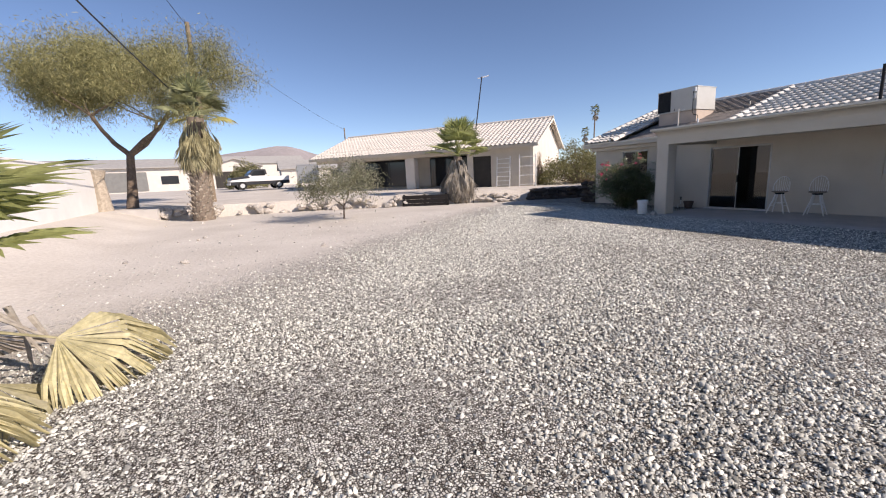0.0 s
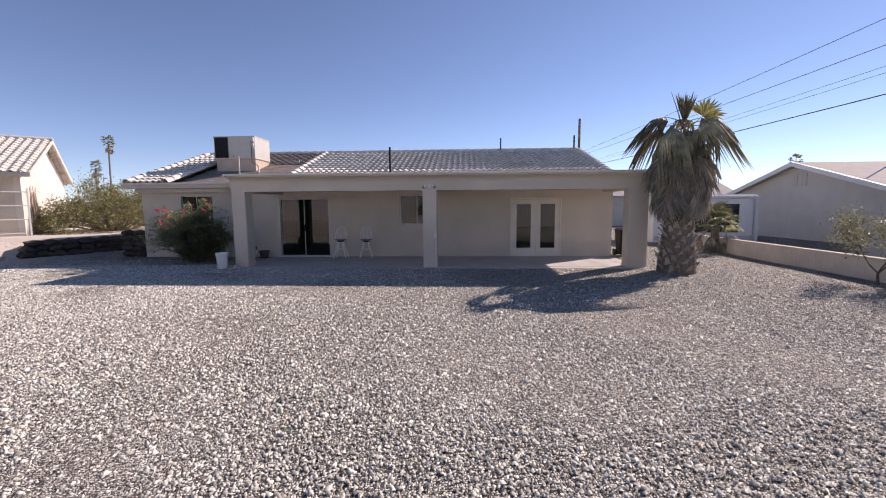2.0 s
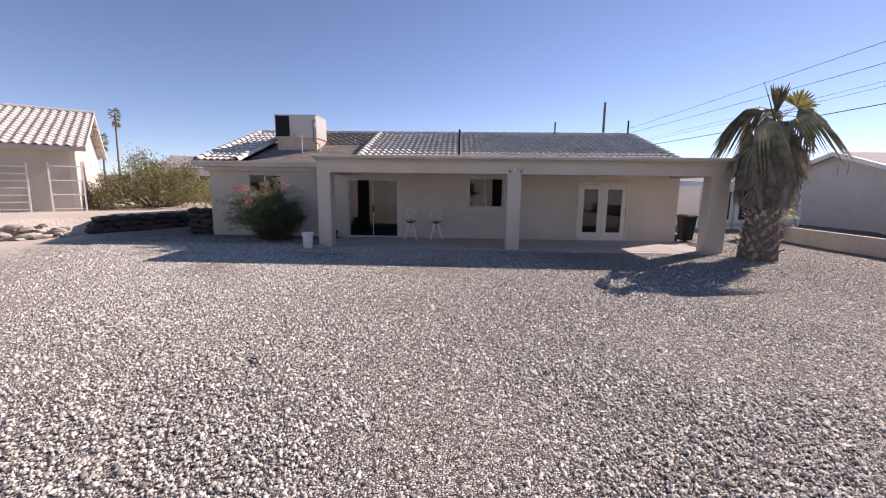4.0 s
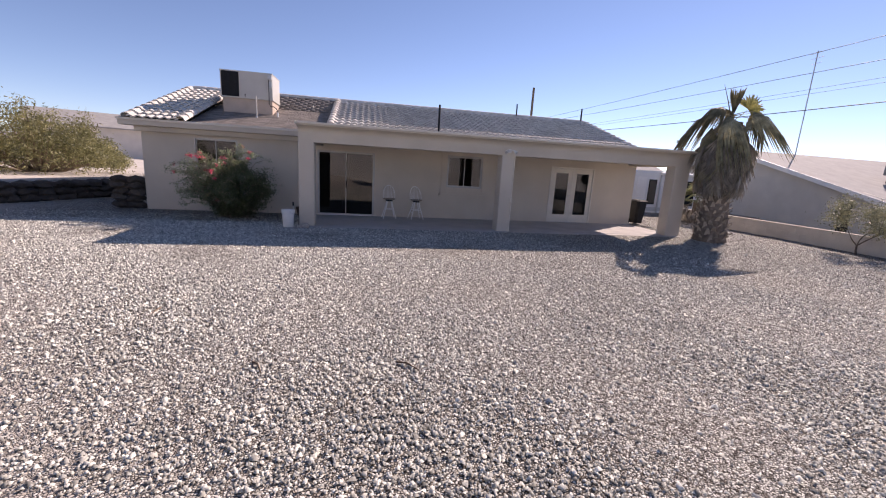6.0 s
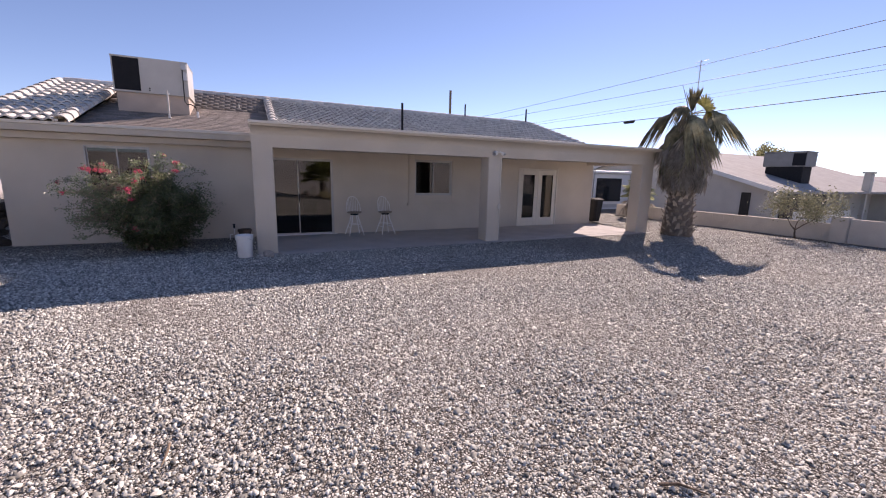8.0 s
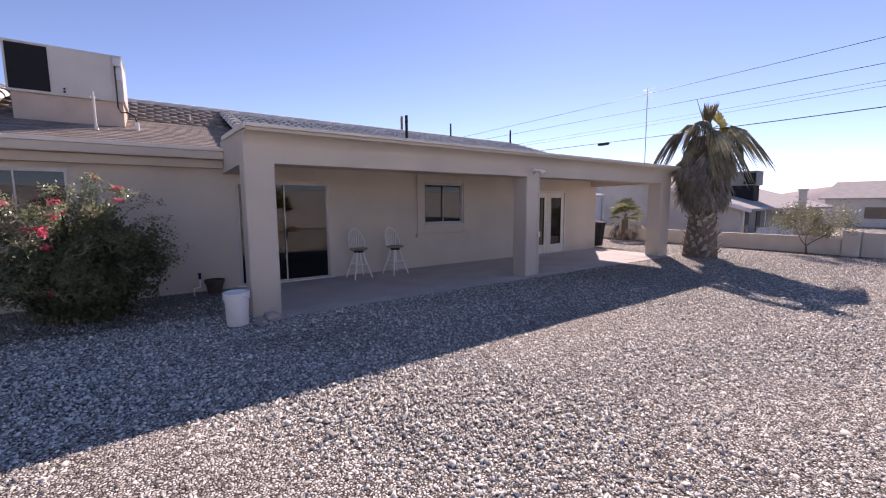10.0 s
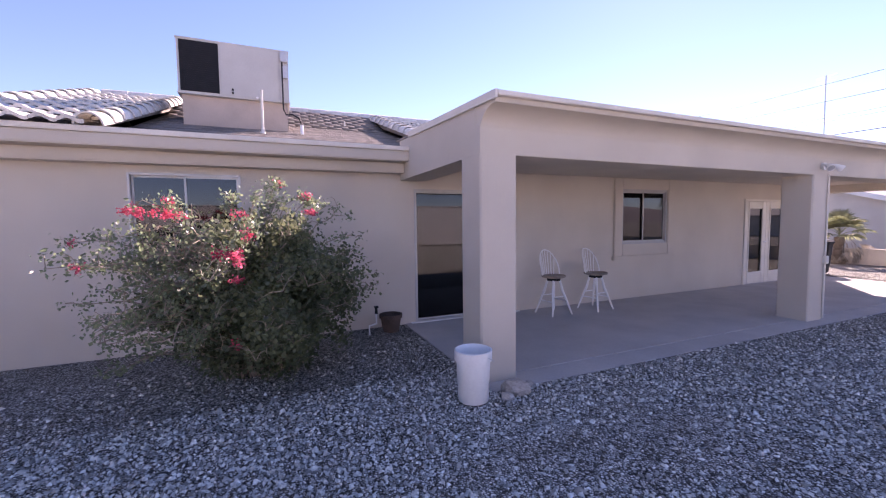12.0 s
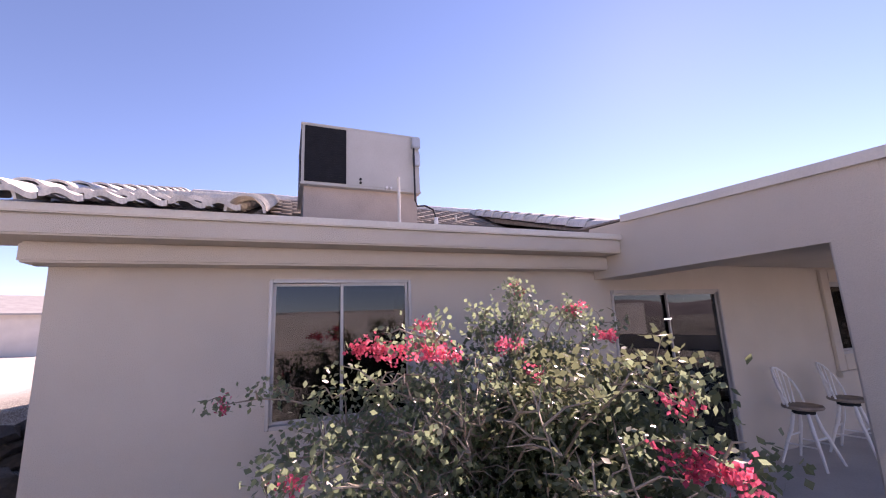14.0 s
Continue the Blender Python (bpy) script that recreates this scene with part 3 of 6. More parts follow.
def roof_unit():
    """Packaged air conditioner on its stuccoed kerb."""
    unit = thing("air_conditioner", "grey packaged air conditioner on a stuccoed roof kerb", "air conditioner", (16.49, 10.55, roof_z(16.6)), by_house=True)
    m = Matrix.Translation((-16.49, -10.55, -roof_z(16.6)))

    def p(name, s, material, label="", parent=unit):
        s.v = [tuple(m @ Vector(q)) for q in s.v]
        return part(name, s, material, parent, label)
    y0, y1, x0, x1, z0, z1 = 9.74, 11.365, 16.49, 17.72, 3.64, 4.48
    p("kerb", Shape().prism([(16.58, roof_z(16.58) - DIP - 0.06), (17.70, roof_z(17.7) - DIP - 0.06), (17.70, 3.64), (16.58, 3.64)], 9.77, 11.325), STUCCO_PINK, "weathered pink stucco kerb")
    body = p("cabinet", Shape().box(x0 + 0.012, x1, y0, y1, z0, z1, 0.012), ACPAINT, "grey-beige enamelled sheet cabinet")
    p("coil", Shape().box(x0 + 0.004, x0 + 0.011, 10.79, y1 - 0.035, z0 + 0.03, z1 - 0.03), BLACK, "black condenser coil guard", body)
    s = Shape()
    for i in range(24):
        z = z0 + 0.05 + i * (z1 - z0 - 0.1) / 23
        s.box(x0 - 0.001, x0 + 0.0035, 10.80, y1 - 0.04, z - 0.003, z + 0.003)
    p("louvre", s, BLACK, "", body)
    p("coil", Shape().box(16.6, 17.6, y1 + 0.001, y1 + 0.010, z0 + 0.04, z1 - 0.04), BLACK, "", body)
    p("panel", Shape().box(x0 + 0.003, x0 + 0.0115, 9.89, 10.77, z0 + 0.02, z1 - 0.02, 0.003), ACPAINT, "", body)
    p("rim", Shape().box(x0, x1 + 0.01, y0 - 0.01, y1 + 0.013, z1 - 0.02, z1 + 0.012, 0.006), ACPAINT, "", body)
    p("rim", Shape().box(x0, x1 + 0.01, y0 - 0.01, y1 + 0.013, z0 - 0.015, z0 + 0.018, 0.006), ACPAINT, "", body)
    p("disconnect_box", Shape().box(x0 - 0.09, x0, 9.75, 9.87, 4.28, 4.44, 0.01), STEEL, "grey electrical disconnect box")
    p("junction_box", Shape().box(x0 - 0.06, x0, 9.75, 9.85, 4.02, 4.22, 0.008), STEEL, "grey electrical box")
    p("conduit", Shape().tube([(x0 - 0.05, 9.84, 4.28), (x0 - 0.05, 9.84, 3.50), (x0 - 0.02, 9.80, 3.42), (16.42, 9.70, 3.42), (16.38, 9.60, 3.36), (16.37, 9.56, 3.22)], 0.014, 8), CABLE, "bent black conduit")
    p("pipe_stub", Shape().tube([(16.37, 9.56, roof_z(16.37) - DIP - 0.03), (16.37, 9.56, 3.24)], 0.03, 8), PLASTIC)
    for z in (3.70, 3.75):
        p("valve", Shape().tube([(x0 + 0.004, 10.60, z), (x0 - 0.025, 10.60, z)], 0.016, 8), RUBBER)
    for y in (10.18, 10.24):
        p("drain_pipe", Shape().tube([(x0 + 0.01, y, 3.655), (x0 - 0.04, y, 3.655)], 0.018, 8), PLASTIC)


roof_unit()


def floodlight():
    lamp = thing("floodlight", "twin-head white motion floodlight on a pillar", "lamp", (12.25, 2.62, 2.30), by_house=True)
    part("base", Shape().tube([(0.036, 0, 0), (0.0, 0, 0)], 0.055, 12), WHITE, lamp)
    for d in (-1, 1):
        head = part("lamp_head", Shape().tube([(0, 0.03 * d, 0.01), (-0.05, 0.08 * d, 0.02), (-0.08, 0.11 * d, -0.005), (-0.13, 0.15 * d, -0.05)], [0.012, 0.015, 0.035, 0.055], 10), WHITE, lamp)
        part("lens", Shape().tube([(-0.128, 0.149 * d, -0.048), (-0.133, 0.152 * d, -0.053)], 0.045, 10), STEEL, head)


floodlight()


# ---- things on and by the patio ----
def stool():
    """Windsor bar stool with a hoop back."""
    st = thing("bar_stool", "white Windsor bar stool with a worn wooden seat", "stool", group="stools by the patio wall")
    part("seat", Shape().lathe([(0, 0.60), (0.15, 0.60), (0.19, 0.612), (0.20, 0.63), (0.19, 0.645), (0.15, 0.635), (0, 0.632)], 20), SEATWOOD, st, "worn grey-brown seat", True)
    part("swivel", Shape().tube([(0, 0, 0.555), (0, 0, 0.60)], 0.11, 14), RUBBER, st, "dark swivel plate")
    for a in (45, 135, 225, 315):
        c, d = math.cos(radians(a)), math.sin(radians(a))
        part("leg", Shape().tube([(0.10 * c, 0.10 * d, 0.56), (0.145 * c, 0.145 * d, 0.38), (0.19 * c, 0.19 * d, 0.28), (0.295 * c, 0.295 * d, 0.0)], [0.017, 0.022, 0.019, 0.013], 8), WHITE, st, smooth=True)
    for z, r in ((0.22, 0.212), (0.30, 0.185)):
        q = [(r * math.cos(radians(a)), r * math.sin(radians(a)), z) for a in (45, 135, 225, 315)]
        for i in range(4):
            if (i % 2 == 0) == (z < 0.25):
                part("stretcher", Shape().tube([q[i], q[(i + 1) % 4]], 0.010, 6), WHITE, st)
    hoop = [(0.16 + 0.07 * math.sin(t) - 0.10 * math.cos(t) ** 2, -0.185 * math.cos(t) * (1 + 0.25 * math.sin(t)), 0.64 + 0.41 * math.sin(t)) for t in (math.pi * i / 14 for i in range(15))]
    part("hoop", Shape().tube(hoop, 0.012, 8), WHITE, st, smooth=True)
    for i in range(-3, 4):
        y = 0.05 * i
        t = math.acos(max(-1, min(1, -y / 0.215)))
        top = (0.16 + 0.07 * math.sin(t) - 0.10 * math.cos(t) ** 2, -0.185 * math.cos(t) * (1 + 0.25 * math.sin(t)), 0.64 + 0.41 * math.sin(t))
        part("spindle", Shape().tube([(0.165 - 1.6 * y * y, y * 0.8, 0.635), top], [0.009, 0.006], 6), WHITE, st)
    return st


SEATWOOD = mat("worn_seat_wood", (0.30, 0.25, 0.20), 0.7, var=0.2, scale=8, fine=70, bump=0.1)
st = stool()
st.matrix_basis = HOUSE @ pose(14.36, 5.82, 0.012, 0, 0, 4)
copy_thing(st, HOUSE @ pose(14.33, 4.945, 0.012, 0, 0, 10))


def bucket():
    b = thing("bucket", "white plastic bucket standing on gravel by a pillar", "bucket", (12.03, 8.53, 0.0), by_house=True)
    part("pail", Shape().lathe([(0, 0.012), (0.125, 0.012), (0.132, 0.02), (0.148, 0.40), (0.156, 0.40), (0.158, 0.37), (0.163, 0.37), (0.163, 0.455), (0.152, 0.46), (0.147, 0.452), (0.128, 0.04), (0, 0.035)], 28), PLASTIC, b, smooth=True)
    a = [(-0.16 * math.cos(t), 0.02 + 0.05 * math.sin(t), 0.42 - 0.13 * math.sin(t) * 0.6) for t in (math.pi * i / 10 for i in range(11))]
    part("handle", Shape().tube([(x * 1.03, -0.11 * math.sin(math.pi * i / 10) - 0.06, z) for i, (x, y, z) in enumerate(a)], 0.004, 6), STEEL, b, "thin wire bail handle")


bucket()


def boulder_mesh(name, seed, k=2):
    bm = bmesh.new()
    bmesh.ops.create_icosphere(bm, subdivisions=k, radius=1)
    for v in bm.verts:
        d = v.co.normalized()
        v.co = d * (1 + 0.42 * noise.noise(d * 1.3 + Vector((seed * 7.1, seed, 0))) + 0.16 * noise.noise(d * 3.7 + Vector((seed, 0, 5))))
    me = bpy.data.meshes.new(name)
    bm.to_mesh(me)
    bm.free()
    me.materials.append(ROCK)
    return me


BOULDERS = [boulder_mesh("rock", i) for i in range(7)]


def rock(x, y, z, r, label, group="", flat=0.65, i=None):
    ob = new("rock", BOULDERS[rng.randrange(7) if i is None else i])
    ob.matrix_basis = Matrix.Translation((x, y, z + r * flat * 0.45)) @ Euler((rng.uniform(-0.2, 0.2), rng.uniform(-0.2, 0.2), rng.uniform(0, 6.28))).to_matrix().to_4x4() @ Matrix.Diagonal((r, r * rng.uniform(0.7, 1), r * flat, 1))
    return tagged(ob, label, "rock", group)


rock(11.92, 8.20, 0.0, 0.13, "brown rock at the foot of a pillar", i=2)
rock(11.83, 8.34, 0.0, 0.06, "small brown stone at the foot of a pillar", i=3)
rock(12.0, 7.98, 0.0, 0.05, "small grey stone at the foot of a pillar", i=4)


def flower_pot():
    p = thing("flower_pot", "dark empty clay pot by the house wall", "pot", (14.52, 8.57, 0), by_house=True)
    part("pot", Shape().lathe([(0, 0.0), (0.11, 0.0), (0.15, 0.20), (0.165, 0.20), (0.165, 0.25), (0.15, 0.25), (0.13, 0.10), (0, 0.09)], 22), DARKCLAY, p, smooth=True)
    part("soil", Shape().lathe([(0, 0.16), (0.135, 0.16)], 16), DARK_SOIL_SHADE, p)


DARKCLAY = mat("dark_clay", (0.10, 0.07, 0.055), 0.9, var=0.2, scale=6, fine=60, bump=0.2)
flower_pot()


def hose_tap():
    t = thing("hose_tap", "white plastic water pipe with a dark tap by the wall", "tap", (14.44, 8.90, 0), by_house=True)
    part("pipe", Shape().tube([(0.0, 0, 0.0), (0.0, 0, 0.13), (0.0, -0.10, 0.15), (0.0, -0.10, 0.30)], 0.014, 8), PLASTIC, t)
    part("valve", Shape().tube([(0.0, -0.10, 0.29), (0.0, -0.10, 0.38)], [0.022, 0.018], 8).box(-0.035, 0.02, -0.13, -0.07, 0.375, 0.40, 0.006), RUBBER, t, "dark tap head")


hose_tap()


def wheeled_bin():
    b = thing("wheeled_bin", "black wheeled rubbish bin standing beside the house", "bin", (15.1, -3.86, 0.0), 10, by_house=True)

    def ring(h, z, c=0.07):
        return [(sx * (h - (c if k else 0)), sy * (h - (0 if k else c)), z) for sx, sy, k in ((-1, -1, 1), (1, -1, 1), (1, -1, 0), (1, 1, 0), (1, 1, 1), (-1, 1, 1), (-1, 1, 0), (-1, -1, 0))]
    s = Shape().add(ring(0.19, 0.05) + ring(0.25, 0.86), [tuple(reversed(range(8))), tuple(range(8, 16))] + [(i, (i + 1) % 8, (i + 1) % 8 + 8, i + 8) for i in range(8)])
    part("body", s, RUBBER, b)
    lid = Shape().add(ring(0.275, 0.862) + ring(0.275, 0.90) + ring(0.20, 0.95), [tuple(reversed(range(8))), tuple(range(16, 24))] + [(i + o, (i + 1) % 8 + o, (i + 1) % 8 + 8 + o, i + 8 + o) for o in (0, 8) for i in range(8)])
    part("lid", lid, RUBBER, b)
    part("handle", Shape().tube([(0.27, -0.16, 0.88), (0.34, -0.16, 0.90), (0.34, 0.16, 0.90), (0.27, 0.16, 0.88)], 0.016, 6), RUBBER, b)
    for y in (-0.21, 0.21):
        part("wheel", Shape().tube([(0.2, y - 0.025, 0.11), (0.2, y + 0.025, 0.11)], 0.11, 14), RUBBER, b)


wheeled_bin()


# ---- plants ----
def frond_mesh(name, material, seed, P=0.8, R=0.75, spread=105, droop=0.25, n=18, curl=0.0, fold=0.03, thin=0.06):
    """One fan-shaped palm frond: a stalk and a pleated blade split into fingers."""
    r = random.Random(seed)
    s = Shape()
    s.tube([(0, 0, 0), (P * 0.5, 0, 0.03 - droop * 0.05), (P, 0, -droop * 0.12)], [0.024, 0.016, 0.010], 5, False)
    hub = Vector((P, 0, -droop * 0.12))
    for i in range(n):
        a = radians(spread * (2 * (i + 0.5) / n - 1) + r.uniform(-3, 3))
        l = R * (0.72 + 0.28 * math.cos(a * 0.6)) * r.uniform(0.88, 1.06)
        d, e = Vector((math.cos(a), math.sin(a), 0)), Vector((-math.sin(a), math.cos(a), 0))
        w = thin * R * (1 + 0.3 * r.random())

        def at(t, side, lift):
            z = -droop * t * t * l - curl * t ** 3 * l * r.uniform(0.7, 1.3) + 0.10 * math.sin(abs(a)) * t
            return hub + d * (t * l * (1 - 0.25 * curl * t * t)) + e * side + Vector((0, 0, z + lift))
        s.add([hub, at(0.5, -w, 0), at(0.5, 0, fold), at(0.5, w, 0), at(0.8, -w * 0.45, -0.01), at(0.8, w * 0.45, -0.01), at(1, r.uniform(-0.02, 0.02), -0.01)],
              [(0, 1, 2), (0, 2, 3), (1, 4, 2), (2, 5, 3), (4, 6, 2), (2, 6, 5)])
    me = s.mesh(name, material)
    bm = bmesh.new()
    bm.from_mesh(me)
    bmesh.ops.remove_doubles(bm, verts=bm.verts[:], dist=0.0005)
    bm.to_mesh(me)
    bm.free()
    return me


def fan_palm(label, at, trunk, height, top, skirt, size=1.0, n_green=14, n_dead=90, n_boot=80, seed=1, lean=(0, 0), flare=1.25, reach=1.0, yellow=0, flat=(-20, 70), limp=0.2, gsize=1.0, leaf=None, old=None):
    """A fan palm: trunk with old leaf stubs, a skirt of dry fronds and a green head."""
    r = random.Random(seed)
    x, y, z = at
    p = thing("palm_tree", label, "palm tree", at)
    ax = [Vector((lean[0] * t * t, lean[1] * t * t, height * t)) for t in (i / 6 for i in range(7))]

    def axis(h):
        t = h / height
        return Vector((lean[0] * t * t, lean[1] * t * t, h))
    part("trunk", Shape().tube([axis(-0.05)] + ax, [trunk * flare] + [trunk * (flare - (flare - 0.85) * min(1, i / 3)) for i in range(7)], 14), PALMTRUNK, p, smooth=True)
    boot = Shape().add([(0, -0.07, -0.04), (0, 0.07, -0.04), (0.05, 0.045, 0.10), (0.05, -0.045, 0.10), (0.12, 0.03, 0.15), (0.12, -0.03, 0.15), (0.10, 0.025, 0.18), (0.0, 0.03, 0.06), (0.10, -0.025, 0.18), (0.0, -0.03, 0.06)],
                       [(0, 1, 2, 3), (3, 2, 4, 5), (5, 4, 6, 8), (8, 6, 7, 9), (1, 7, 6, 2), (2, 6, 4), (0, 3, 8, 9), (3, 5, 8)]).mesh("leaf_stub", PALMBOOT)
    for i in range(n_boot):
        h = skirt[0] * 1.15 * (i + 0.5) / n_boot
        a = i * 2.399
        rad = trunk * (flare - (flare - 0.85) * min(1, h / height * 2))
        m = Matrix.Translation(axis(h)) @ Euler((0, 0, a)).to_matrix().to_4x4() @ Matrix.Translation((rad - 0.035, 0, 0)) @ Euler((0, r.uniform(-0.2, 0.35), r.uniform(-0.2, 0.2))).to_matrix().to_4x4() @ Matrix.Scale(size * r.uniform(0.8, 1.3), 4)
        part("leaf_stub", boot, PALMBOOT, p, m=m)
    leaf, old = leaf or FROND_GREEN, old or FROND_DEAD
    dead = [frond_mesh("dry_frond", old, seed * 10 + k, 0.5, 0.95, 20 + 9 * k, 0.03, 17, 0.12, 0.03, 0.018) for k in range(3)]
    for i in range(n_dead):
        f = (i + 0.5) / n_dead
        low = min(skirt[0] + 1.15 * size, skirt[1] - 0.25)
        h = low + (skirt[1] - low) * f
        a = i * 2.399 + r.uniform(-0.3, 0.3)
        e = -87 + 38 * f ** 2 * reach + r.uniform(-5, 9)
        m = Matrix.Translation(axis(h)) @ Euler((0, 0, a)).to_matrix().to_4x4() @ Matrix.Translation((trunk * 0.7 + 0.30 * size * (1.25 - 0.75 * f) * reach, 0, 0)) @ Euler((r.uniform(-0.6, 0.6), -radians(e), 0), "XYZ").to_matrix().to_4x4() @ Matrix.Scale(size * r.uniform(0.75, 1.05), 4)
        part("dry_frond", dead[i % 3], old, p, m=m)
    green = [frond_mesh("green_frond", leaf, seed * 10 + 5 + k, 0.75, 0.8, 92, limp * (1 + 0.8 * k), 22, limp * 1.2, 0.03, 0.05) for k in range(3)]
    gold = frond_mesh("yellow_frond", FROND_YELLOW, seed * 10 + 9, 0.75, 0.75, 100, 0.15, 20, 0.2)
    c = axis(height)
    for i in range(n_green):
        f = (i + 0.5) / n_green
        a = i * 2.399 + r.uniform(-0.25, 0.25)
        e = flat[0] + (flat[1] - flat[0]) * f + r.uniform(-8, 8)
        m = Matrix.Translation(c + Vector((0, 0, (top - height) * 0.25 * f))) @ Euler((0, 0, a)).to_matrix().to_4x4() @ Euler((r.uniform(-0.35, 0.35), -radians(e), 0)).to_matrix().to_4x4() @ Matrix.Scale(size * gsize * r.uniform(0.85, 1.1), 4)
        if i < yellow:
            part("yellow_frond", gold, FROND_YELLOW, p, m=m)
        else:
            part("green_frond", green[i % 3], leaf, p, m=m)
    return p, c, gold


# the palm at the patio corner
big, head, gold = fan_palm("fan palm with a heavy grey skirt of dry fronds", (11.2, -3.69, 0), 0.34, 3.5, 4.4, (1.42, 3.45), 0.92, 20, 230, 110, 2, (0.0, 0.0), 1.35, 0.5, 0, (-58, 34), 0.85, 0.80, leaf=FROND_OLIVE)
part("yellow_frond", gold, FROND_YELLOW, big, "sunlit yellow-green frond", m=Matrix.Translation(head) @ Euler((1.35, -radians(44), radians(-107))).to_matrix().to_4x4() @ Matrix.Scale(0.74, 4))
spear = frond_mesh("spear_frond", FROND_OLIVE, 61, 0.25, 0.75, 16, 0.0, 11, 0.05, 0.03, 0.03)
for a, e in ((20, 84), (140, 80), (250, 82), (310, 76)):
    part("spear_frond", spear, FROND_OLIVE, big, "upright unopened frond", m=Matrix.Translation(head) @ Euler((0, -radians(e), radians(a))).to_matrix().to_4x4())
part("flower_stalk", Shape().tube([head, head + Vector((0.12, 0.10, 0.55)), head + Vector((0.24, 0.23, 1.06))], [0.02, 0.012, 0.005], 6), BARK, big, "bare upright stalk")
# the young palm below the terrace, the tall one by the street bank, and the one beside the start
fan_palm("young fan palm with green head and dry skirt", (11.03, 19.15, 0), 0.26, 2.5, 4.0, (0.1, 2.35), 1.4, 20, 80, 20, 3, (0.1, -0.05), 1.2, 0.5, 0, (5, 85), 0.06, 0.88, leaf=FROND_LIME)
fan_palm("fan palm with straw-coloured skirt and stubbed trunk", (-1.15, 22.3, 0), 0.42, 4.7, 6.2, (2.3, 4.6), 1.15, 14, 80, 110, 4, (0.25, 0), 1.15, 0.5, 2, (-5, 80), 0.1, old=FROND_STRAW)
fan_palm("young low fan palm with broad green fronds", (-2.45, 4.42, 0.02), 0.22, 0.95, 2.0, (-0.1, 0.8), 1.3, 26, 16, 24, 5, (0, 0), 1.3, 1.6, 0, (12, 80), 0.08, 0.84, leaf=FROND_LIME)
low = bpy.data.objects["palm_tree.003"]
for a, e, roll, sc in ((-11, -12, 0.5, 1.0), (-30, -22, -0.3, 0.9), (-62, -12, 0.2, 0.95)):
    part("dry_frond", frond_mesh("dry_frond", FROND_STRAW, 77 + a, 1.22, 0.9, 78, 0.5, 36, 0.35, 0.02, 0.021), FROND_STRAW, low, "dry straw-yellow fan frond", m=Matrix.Translation((0, 0, 0.75)) @ Euler((0, 0, radians(a))).to_matrix().to_4x4() @ Euler((roll, -radians(e), 0)).to_matrix().to_4x4() @ Matrix.Scale(sc, 4))
fan_palm("small fan palm with dry lower fronds", (15.75, -7.55, 0), 0.16, 0.9, 1.7, (0.0, 0.85), 0.56, 16, 22, 16, 6, (0, 0), 1.2, 1.5, 0, (0, 80))


def foliage(name, centres, spread, count, length, width, material, parent, label="", seed=1, hang=0.0):
    """Many single leaves round given places, as one mesh."""
    r = np.random.default_rng(seed)
    c = np.array(centres)[r.integers(0, len(centres), count)] + r.normal(0, 1, (count, 3)) * spread
    d = r.normal(0, 1, (count, 3))
    d[:, 2] -= hang
    d /= np.linalg.norm(d, axis=1)[:, None]
    e = np.cross(d, r.normal(0, 1, (count, 3)))
    e /= np.linalg.norm(e, axis=1)[:, None]
    k = np.cross(d, e)
    l, w = length * r.uniform(0.6, 1.3, count)[:, None], width * r.uniform(0.7, 1.2, count)[:, None]
    v = np.stack([c, c + d * l * 0.45 + e * w - k * w * 0.3, c + d * l - k * w * 0.5, c + d * l * 0.45 - e * w - k * w * 0.3], 1).reshape(-1, 3)
    me = bpy.data.meshes.new(name)
    i = 4 * np.arange(count)[:, None]
    f = np.concatenate([i + np.array([[0, 1, 2]]), i + np.array([[0, 2, 3]])], 1).reshape(-1, 3)
    me.vertices.add(len(v))
    me.vertices.foreach_set("co", v.astype(np.float32).ravel())
    me.loops.add(f.size)
    me.loops.foreach_set("vertex_index", f.astype(np.int32).ravel())
    me.polygons.add(len(f))
    me.polygons.foreach_set("loop_start", np.arange(0, f.size, 3, dtype=np.int32))
    me.update(calc_edges=True)
    me.materials.append(material)
    ob = new(name, me)
    ob.parent = parent
    return tagged(ob, label, kind="stuff")


